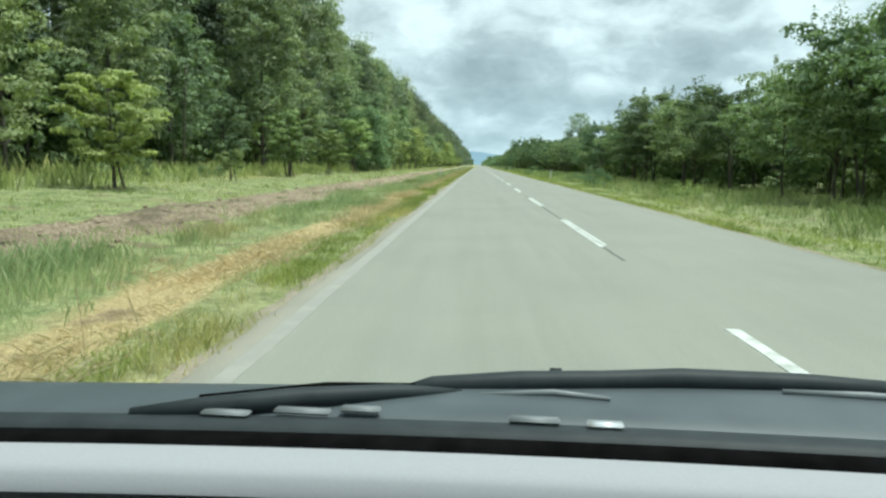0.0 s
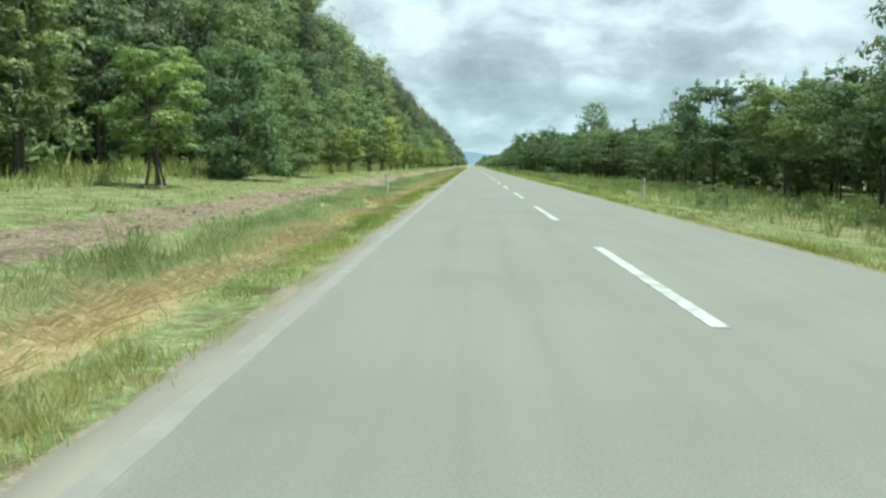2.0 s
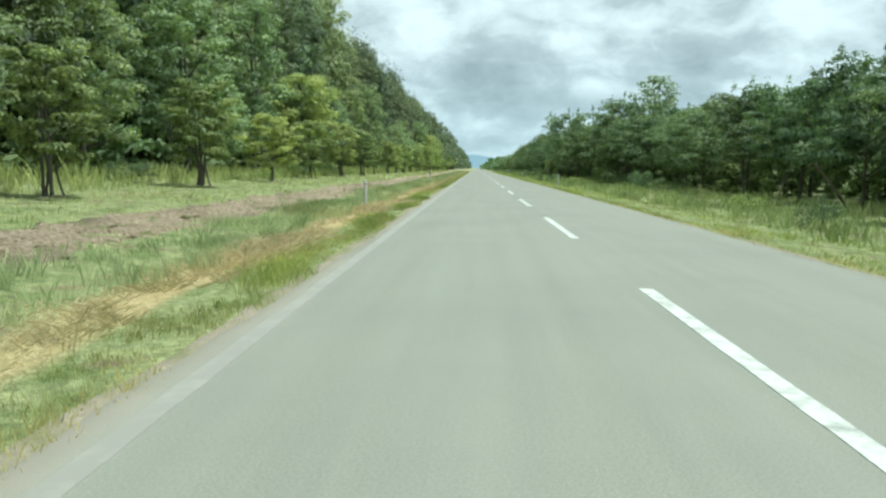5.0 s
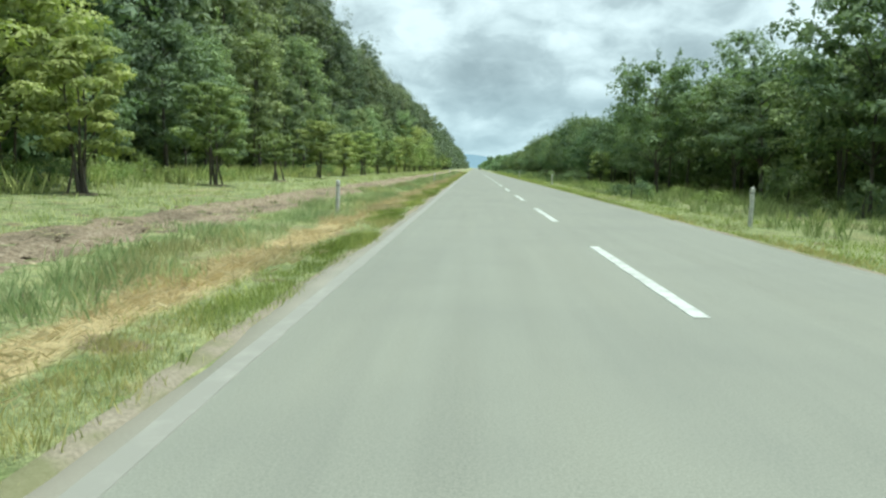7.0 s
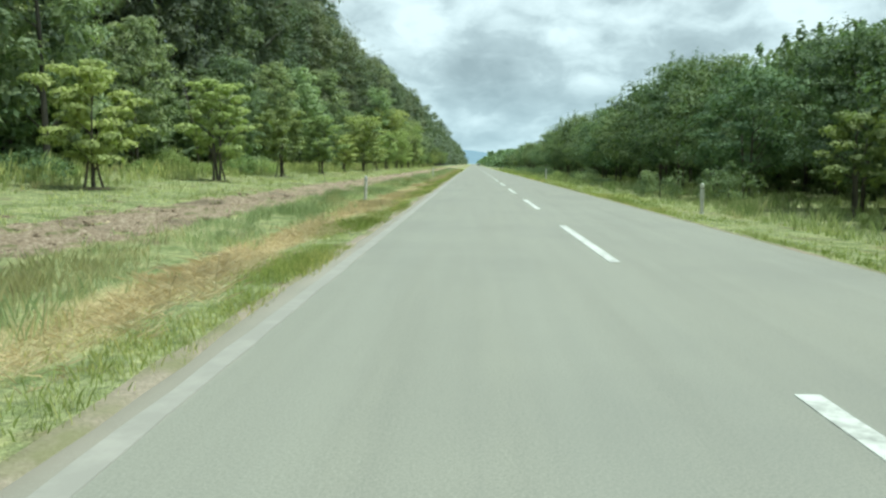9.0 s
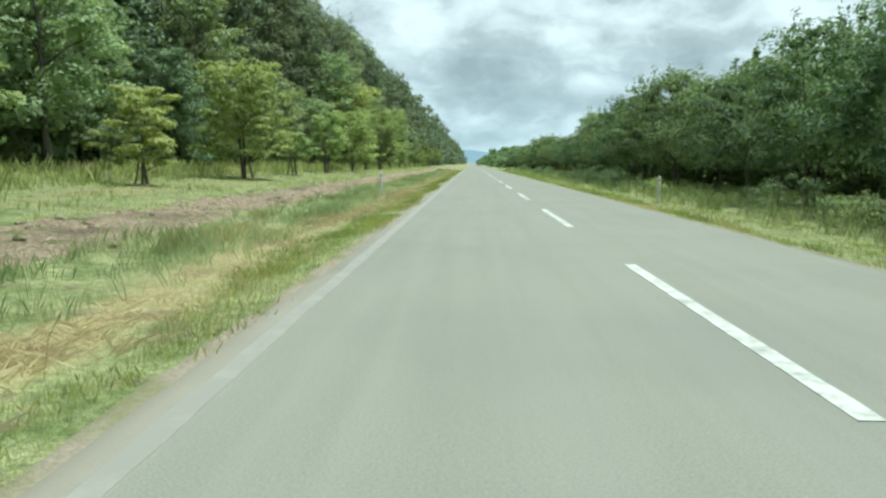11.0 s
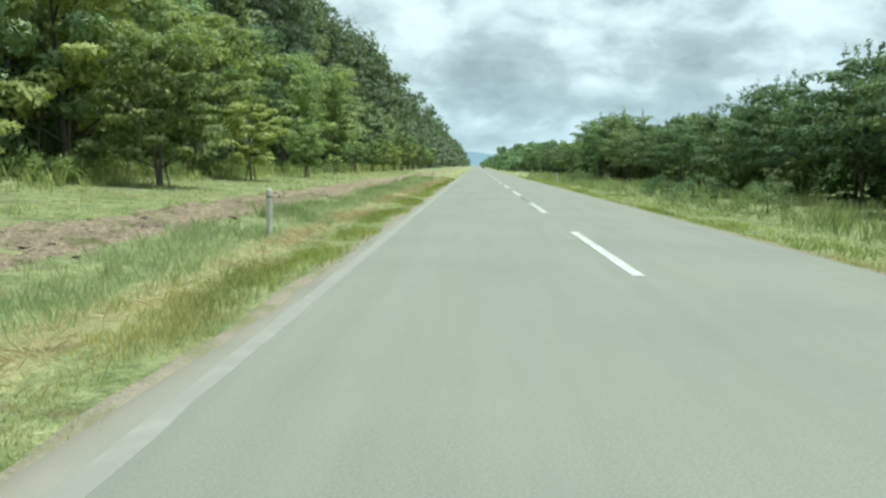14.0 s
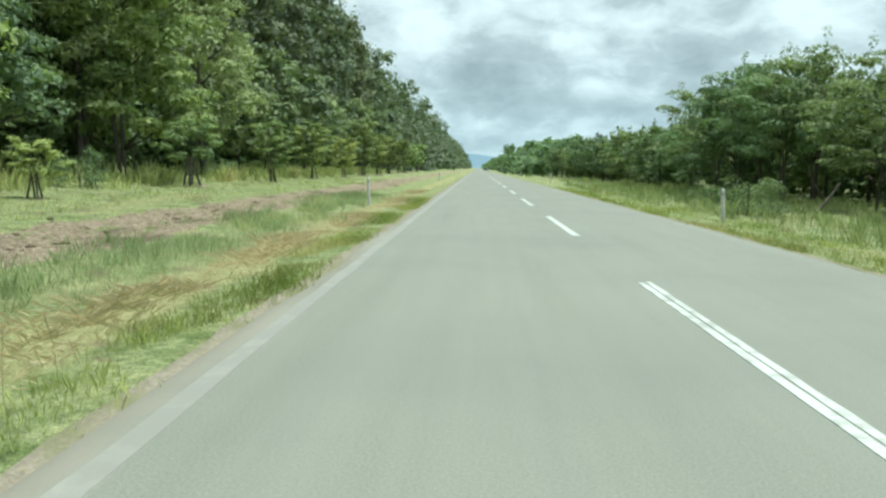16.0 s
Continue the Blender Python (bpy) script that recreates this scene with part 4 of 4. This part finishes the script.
# the straw belt is full at first and ragged further on
STRAW_THIN = ((0, 0.7), (40, 1.0), (60, 1.0), (66, 0.25), (80, 0.25), (86, 1.0), (205, 1.0), (240, 0.35), (270, 0.5), (400, 0.25))
grass("verge_grass", "short green grass along the asphalt edge", BLADE_VERGE, 61, 62000, (-3.3, -1.96), (-4, 370), 0.10, 0.0034, 8, belt=(-2.4, 0.24))
grass("straw_grass", "dry yellow straw lying in the verge", BLADE_STRAW, 62, 34000, (-4.6, -2.5), (-4, 380), 0.09, 0.0034, 10, 2.6, belt=(-3.22, 0.27), thin=STRAW_THIN)
grass("tall_verge_grass", "taller blue-green grass between verge and track", BLADE_BLUE, 63, 32000, (-6.0, -3.3), (-4, 370), 0.20, 0.0036, 10, belt=(-4.45, 0.5))
grass("field_grass", "bright green grass below the planted trees", BLADE_FIELD, 64, 30000, (-13.5, -7.2), (-4, 400), 0.14, 0.009, 4)
grass("track_weeds", "sparse weeds growing in the dirt track", BLADE_FIELD, 67, 2200, (-7.4, -5.4), (-4, 420), 0.10, 0.012, 4)
grass("straw_litter", "dry straw litter strewn over the dirt track", BLADE_STRAW, 69, 13000, (-7.5, -5.2), (-4, 400), 0.05, 0.012, 4, 3.0)
grass("wood_edge_grass", "tall pale grass at the forest edge", BLADE_FIELD, 65, 17000, (-17.6, -12.3), (0, 440), 0.56, 0.016, 5)
grass("mown_grass", "mown yellow-green grass strip along the asphalt", BLADE_MOWN, 66, 30000, (5.15, 7.6), (-4, 390), 0.10, 0.009, 5)
grass("asphalt_edge_grass", "dense green grass fringe overhanging the asphalt edge", BLADE_VERGE, 70, 13000, (5.0, 5.6), (-4, 380), 0.11, 0.005, 6, 0.7, belt=(5.22, 0.1))
grass("meadow_grass", "tall meadow grass in front of the thicket", BLADE_RIGHT, 68, 25000, (7.1, 15.5), (0, 400), 0.34, 0.008, 8)


# ---- marker posts ----
def make_post(height):
    root = new("marker_post")
    r = 0.056
    v, f = tube([(0, 0, -0.25), (0, 0, height - 0.05), (0, 0, height - 0.018), (0, 0, height)], [r, r * 0.97, r * 0.8, r * 0.35], 14)
    mesh_object("shaft", v, f, POST, root, False)
    v, f = tube([(0, 0, height - 0.17), (0, 0, height - 0.13)], [r + 0.003, r + 0.003], 14)
    mesh_object("band", v, f, POST_BAND, root, False, "weathered grey painted band")
    bm = bmesh.new()
    bmesh.ops.create_cube(bm, size=1.0)
    bmesh.ops.scale(bm, vec=(0.05, 0.012, 0.09), verts=bm.verts)
    bmesh.ops.translate(bm, vec=(0, -r - 0.004, height - 0.36), verts=bm.verts)
    bmesh.ops.bevel(bm, geom=bm.edges[:], offset=0.003, segments=1, affect="EDGES")
    me = bpy.data.meshes.new("reflector")
    bm.to_mesh(me)
    bm.free()
    me.materials.append(REFLECTOR)
    new("reflector", me).parent = root
    return root


def posts():
    kinds = [make_post(1.0), make_post(0.92)]
    places = []
    for i, y in enumerate((-22, 24.5, 73.5, 129.0, 165.6, 215.0, 259.7, 308.4, 362.2, 410, 459, 506)):
        if i == 1:
            continue
        places.append((i % 2, -3.72, y, 20 * i, 1.0, 1.03))
    for i, y in enumerate((-30, 71.0, 164.2, 210.9, 257.7, 356.9, 405, 452, 500)):
        places.append((i % 2, 6.7, y, 20 * i, 0.9, 0.6 if i == 1 else 1.1))
    spread(kinds, "roadside marker posts", "whitewashed round marker post standing in the verge", "marker post", places)
    for ob in [o for o in bpy.data.objects if o.name.startswith("marker_post")]:
        # none stands quite upright
        y = ob.matrix_basis.translation.y
        ob.matrix_basis = Matrix.Translation(ob.matrix_basis.translation) @ Matrix.Rotation(radians(9.0 if 260 < y < 261 else 2.5 * math.sin(y)), 4, "Y") @ Matrix.Rotation(radians(y), 4, "Z")


posts()


# ---- small things on the ground ----
def clods():
    """Broken clods of earth along the track."""
    rng = np.random.default_rng(81)
    base = np.array([(1, 0, 0), (-1, 0, 0), (0, 1, 0), (0, -1, 0), (0, 0, 1), (0, 0, -0.4)])
    tri = np.array([(0, 2, 4), (2, 1, 4), (1, 3, 4), (3, 0, 4), (2, 0, 5), (1, 2, 5), (3, 1, 5), (0, 3, 5)])
    count = 9000
    vs, fs = [], []
    for i in range(count):
        x, y = rng.normal(-6.4, 0.55), rng.uniform(2, 400)
        r = 0.018 + 0.085 * rng.random() ** 3
        a = rng.uniform(0, 6.28)
        shape = base * rng.uniform(0.6, 1.3, (6, 1)) * r * np.array([1.3, 1.0, 0.7])
        turn = np.array([[math.cos(a), -math.sin(a), 0], [math.sin(a), math.cos(a), 0], [0, 0, 1]])
        vs.append(shape @ turn.T + np.array([x, y, ground_z(x, y) + 0.018]))
        fs.append(tri + 6 * i)
    tagged(leaf_object("earth_clods", np.concatenate(vs), np.concatenate(fs), SOIL), "broken brown earth clods on the dirt track", "soil", kind="stuff")


def leaning_poles():
    for x, y, length, lean, turn in ((10.3, 359.7, 1.35, 38, 80), (12.7, 64.9, 1.5, 25, 70), (12.6, 135, 1.4, 22, 110), (12.3, 59.1, 1.3, 30, 60), (12.6, 363.8, 1.5, -28, 75), (12.4, 128.3, 2.2, -40, 85)):
        v, f = tube([(0, 0, -0.25), (0.02, 0.0, length * 0.5), (0.0, 0.02, length)], [0.05, 0.045, 0.035], 7)
        pole = mesh_object("leaning_pole", v, f, STAKE)
        pole.matrix_basis = pose(x, y, ground_z(x, y), 0, lean, turn - 75)
        tagged(pole, "weathered wooden pole leaning in the tall grass", "pole", "leaning poles")


def bare_stems():
    """Thin pale dead stems that stand or lean at the edge of the wood."""
    rng = np.random.default_rng(91)
    for i in range(16):
        y, x = 40 + 21.5 * i + rng.uniform(-6, 6), -15.6 + rng.uniform(-0.9, 0.9)
        tall, lean = rng.uniform(3.2, 6.0), rng.uniform(0.1, 0.9) * rng.choice((-1, 1))
        pts = [(0, 0, -0.2), (0.12 * lean, 0.05, tall * 0.3), (0.5 * lean, -0.04, tall * 0.65), (lean, 0.06, tall)]
        pieces = [tube(pts, [0.06, 0.05, 0.036, 0.012], 7)]
        for k in range(3):
            a = np.array(pts[1 + k % 2]) + np.array([0, 0, 0.3 * k])
            pieces.append(tube([tuple(a), tuple(a + np.array([rng.uniform(-0.6, 0.6), rng.uniform(-0.6, 0.6), rng.uniform(0.3, 0.8)]))], [0.02, 0.006], 5))
        stem = mesh_object("dead_tree", *join(pieces), STAKE, None, True)
        stem.matrix_basis = pose(x, y, ground_z(x, y))
        tagged(stem, "thin grey leafless stem at the forest edge", "dead tree", "bare stems at the forest edge")


def dry_stalks():
    """Thin brown seed stalks that stand out of the verge grass."""
    rng = np.random.default_rng(95)
    pieces = []
    for i in range(420):
        x = rng.normal(-2.75, 0.25) if i % 3 else rng.normal(-4.6, 0.5)
        y = rng.uniform(2, 370)
        h, lean, turn = rng.uniform(0.22, 0.5), rng.uniform(0.02, 0.16), rng.uniform(0, 6.28)
        z = ground_z(x, y)
        dx, dy = lean * math.cos(turn), lean * math.sin(turn)
        pieces.append(tube([(x, y, z - 0.03), (x + dx * 0.4, y + dy * 0.4, z + h * 0.6), (x + dx, y + dy, z + h * 0.93), (x + dx * 1.1, y + dy * 1.1, z + h)], [0.0025, 0.002, 0.0045, 0.001], 4))
    tagged(mesh_object("dry_stalks", *join(pieces), STALK), "thin brown dry seed stalks in the verge grass", "weeds", kind="stuff")


dry_stalks()
clods()
leaning_poles()
bare_stems()


# ---- vehicles ----
def loft(name, sections, mat, parent, closed=False, smooth=True, label=""):
    """A skin through rows of points of equal length."""
    w = len(sections[0])
    verts = [p for row in sections for p in row]
    faces = [(j * w + i, j * w + i + 1, j * w + w + i + 1, j * w + w + i) for j in range(len(sections) - 1) for i in range(w - 1)]
    ob = mesh_object(name, verts, faces, mat, parent, smooth, label)
    return ob


def block(name, size, at, mat, parent, bevel=0.01, turn=0.0, label=""):
    bm = bmesh.new()
    bmesh.ops.create_cube(bm, size=1.0)
    bmesh.ops.scale(bm, vec=size, verts=bm.verts)
    bmesh.ops.bevel(bm, geom=bm.edges[:], offset=bevel, segments=2, affect="EDGES")
    bmesh.ops.rotate(bm, matrix=Matrix.Rotation(turn, 3, "Z"), verts=bm.verts)
    bmesh.ops.translate(bm, vec=at, verts=bm.verts)
    me = bpy.data.meshes.new(name)
    bm.to_mesh(me)
    bm.free()
    me.materials.append(mat)
    me.shade_smooth()
    ob = new(name, me)
    ob.parent = parent
    if label:
        ob["label"] = label
    return ob


def wheel(parent, x, y, r=0.31, w=0.2):
    v, f = tube([(x - w / 2, y, r), (x - w / 2 + 0.02, y, r), (x + w / 2 - 0.02, y, r), (x + w / 2, y, r)], [r - 0.03, r, r, r - 0.03], 24)
    tyre = mesh_object("wheel", v, f, RUBBER, parent, True)
    s = 1 if x > 0 else -1
    v, f = tube([(x + s * (w / 2 - 0.02), y, r), (x + s * (w / 2 + 0.006), y, r), (x + s * (w / 2 + 0.012), y, r)], [r * 0.62, r * 0.6, r * 0.2], 20)
    mesh_object("rim", v, f, CHROME, tyre, True)


def own_car():
    """The car at the start of the drive: dashboard, scuttle, wipers and bonnet, and the lower body under them."""
    car = new("car")
    xs = [-0.80 + 0.08 * i for i in range(21)]

    def rim(d, z, slant=0.055, bow=0.07):
        """A line across the car, bowed as the foot of the windscreen is."""
        return [(x, d - slant * x - bow * x * x, z) for x in xs]

    loft("dashboard_pad", [rim(0.766, 0.93), rim(0.766, 0.992), rim(0.758, 0.998), rim(0.735, 1.000), rim(0.705, 0.998), rim(0.692, 0.992), rim(0.686, 0.975)], DASH, car, label="pale grey dashboard top")
    loft("dashboard_body", [rim(0.688, 0.955), rim(0.66, 0.966), rim(0.645, 0.950), rim(0.60, 0.955), rim(0.46, 0.93), rim(0.42, 0.80), rim(0.46, 0.45)], PLASTIC, car, label="dark grey lower dashboard")
    loft("windscreen_seal", [rim(0.806, 0.97), rim(0.804, 0.998), rim(0.795, 1.001), rim(0.780, 0.996), rim(0.768, 0.975), rim(0.764, 0.955)], RUBBER, car, label="black rubber windscreen seal")
    loft("scuttle_panel", [rim(0.803, 0.985), rim(0.810, 0.999), rim(0.83, 1.002), rim(0.852, 1.000), rim(0.862, 0.992)], PLASTIC, car, label="dark plastic scuttle panel")
    loft("bonnet", [rim(0.858, 0.985), rim(0.868, 0.995, 0.05, 0.06), rim(0.92, 1.000, 0.02, 0.03), rim(0.96, 1.003, 0.0, 0.0), rim(1.0, 0.998, -0.01, 0.0), rim(1.06, 0.978, -0.01, 0.0), rim(1.2, 0.93, 0.0, 0.02),
                    rim(1.5, 0.83, 0.0, 0.05), rim(1.9, 0.70, 0.0, 0.08), rim(2.15, 0.60, 0.0, 0.1), rim(2.22, 0.48, 0.0, 0.1)], COWL, car, label="grey bonnet")
    # wiper arms lie along the scuttle
    arm = mesh_object("wiper_arm", *tube([(-0.42, 0.865, 0.996), (-0.33, 0.875, 1.004), (-0.22, 0.905, 1.007), (-0.10, 0.945, 1.004), (-0.02, 0.965, 0.998)], [0.010, 0.014, 0.015, 0.012, 0.006], 10), PLASTIC, car, True)
    mesh_object("wiper_blade", *tube([(-0.36, 0.93, 0.998), (-0.2, 0.968, 1.004), (-0.08, 0.985, 1.002)], [0.005, 0.007, 0.004], 8), RUBBER, arm, True)
    arm = mesh_object("wiper_arm", *tube([(-0.105, 0.985, 0.992), (-0.06, 0.99, 1.000), (0.06, 1.0, 1.003), (0.17, 1.01, 1.003), (0.28, 1.02, 1.004), (0.45, 1.01, 1.002), (0.66, 0.98, 0.996)], [0.008, 0.014, 0.017, 0.016, 0.017, 0.016, 0.012], 10), PLASTIC, car, True)
    # the arm's two highlight streaks, painted as thin pale tubes
    mesh_object("wiper_blade", *tube([(0.0, 0.955, 1.000), (0.10, 0.952, 1.005), (0.17, 0.935, 1.003)], [0.003, 0.005, 0.003], 8), GLINT, arm, True, "pale grey wiper blade edge")
    mesh_object("wiper_blade", *tube([(0.40, 0.972, 1.004), (0.50, 0.955, 1.005), (0.66, 0.93, 1.002)], [0.004, 0.006, 0.004], 8), GLINT, arm, True, "pale grey wiper blade edge")
    block("washer_nozzle", (0.024, 0.014, 0.012), (0.112, 1.045, 1.006), PLASTIC, car, 0.004)
    # small pads paint the reflections on the scuttle; no real fittings
    for x, d, w in ((-0.141, 0.878, 0.05), (0.147, 0.836, 0.042), (0.067, 0.848, 0.06), (-0.300, 0.857, 0.06), (-0.210, 0.868, 0.07)):
        block("clip", (w, 0.018, 0.005), (x, d, 1.0045), GLINT if x < 0.1 else CHROME, car, 0.002, -0.1, "flat pale grey pad painting a reflection" if x < 0.1 else "bright pad painting a reflection")
    for side in (-1, 1):
        x = 0.02 + side * 0.80
        outer = [[(x, y, z0), (x + side * 0.035, y, (z0 + z1) / 2), (x + side * 0.03, y, z1 - 0.08), (x - side * 0.04, y, z1)] for y, z0, z1 in ((-2.2, 0.35, 0.86), (-1.2, 0.22, 0.90), (0.2, 0.20, 0.94), (0.85, 0.20, 0.97), (1.5, 0.24, 0.80), (2.0, 0.28, 0.66), (2.2, 0.32, 0.50))]
        loft("body_side", outer, PAINTED, car)
        for y in (-1.55, 1.42):
            wheel(car, x - side * 0.06, y)
    loft("front_bumper", [[(-0.78, 2.2, z), (-0.5, 2.27, z), (0.0, 2.30, z), (0.5, 2.27, z), (0.82, 2.2, z)] for z in (0.22, 0.32, 0.42, 0.50)], PAINTED, car)
    loft("cabin_floor", [[(-0.74, y, 0.24), (0.0, y, 0.22), (0.78, y, 0.24)] for y in (-2.1, -1.0, 0.0, 0.8)], PLASTIC, car)
    car.matrix_basis = pose(-0.088, 0.14, 0)
    tagged(car, "silver grey car with pale dashboard and black wipers, on the asphalt", "car")


def oncoming_car():
    """A small car far down the road in the other lane."""
    car = new("distant_car")
    side = [(-2.0, 0.35), (-2.05, 0.62), (-1.95, 0.85), (-1.05, 0.95), (-0.45, 1.38), (0.95, 1.42), (1.65, 1.0), (2.0, 0.92), (2.05, 0.55), (2.0, 0.32)]
    rows = []
    for x, pinch in ((-0.84, 0.12), (-0.80, 0.03), (-0.5, 0.0), (0.0, 0.0), (0.5, 0.0), (0.80, 0.03), (0.84, 0.12)):
        rows.append([(x * (0.86 if z > 1.1 else 1.0), y * (1 - pinch * 0.2), z - pinch * 0.3) for y, z in side])
    loft("body", rows, DARK_CAR, car)
    loft("windscreen", [[(x, -1.02, 0.975), (x, -0.75, 1.18), (x, -0.50, 1.355)] for x in (-0.62, -0.3, 0.0, 0.3, 0.62)], GLASS, car)
    for s in (-1, 1):
        block("headlight", (0.26, 0.06, 0.14), (s * 0.58, -2.02, 0.70), REFLECTOR, car, 0.02)
        for y in (-1.3, 1.3):
            wheel(car, s * 0.76, y)
    block("grille", (0.7, 0.05, 0.12), (0, -2.04, 0.56), RUBBER, car, 0.02)
    car.matrix_basis = pose(3.6, 651.4, 0.0)
    tagged(car, "small dark car far away on the asphalt", "car")


own_car()
oncoming_car()
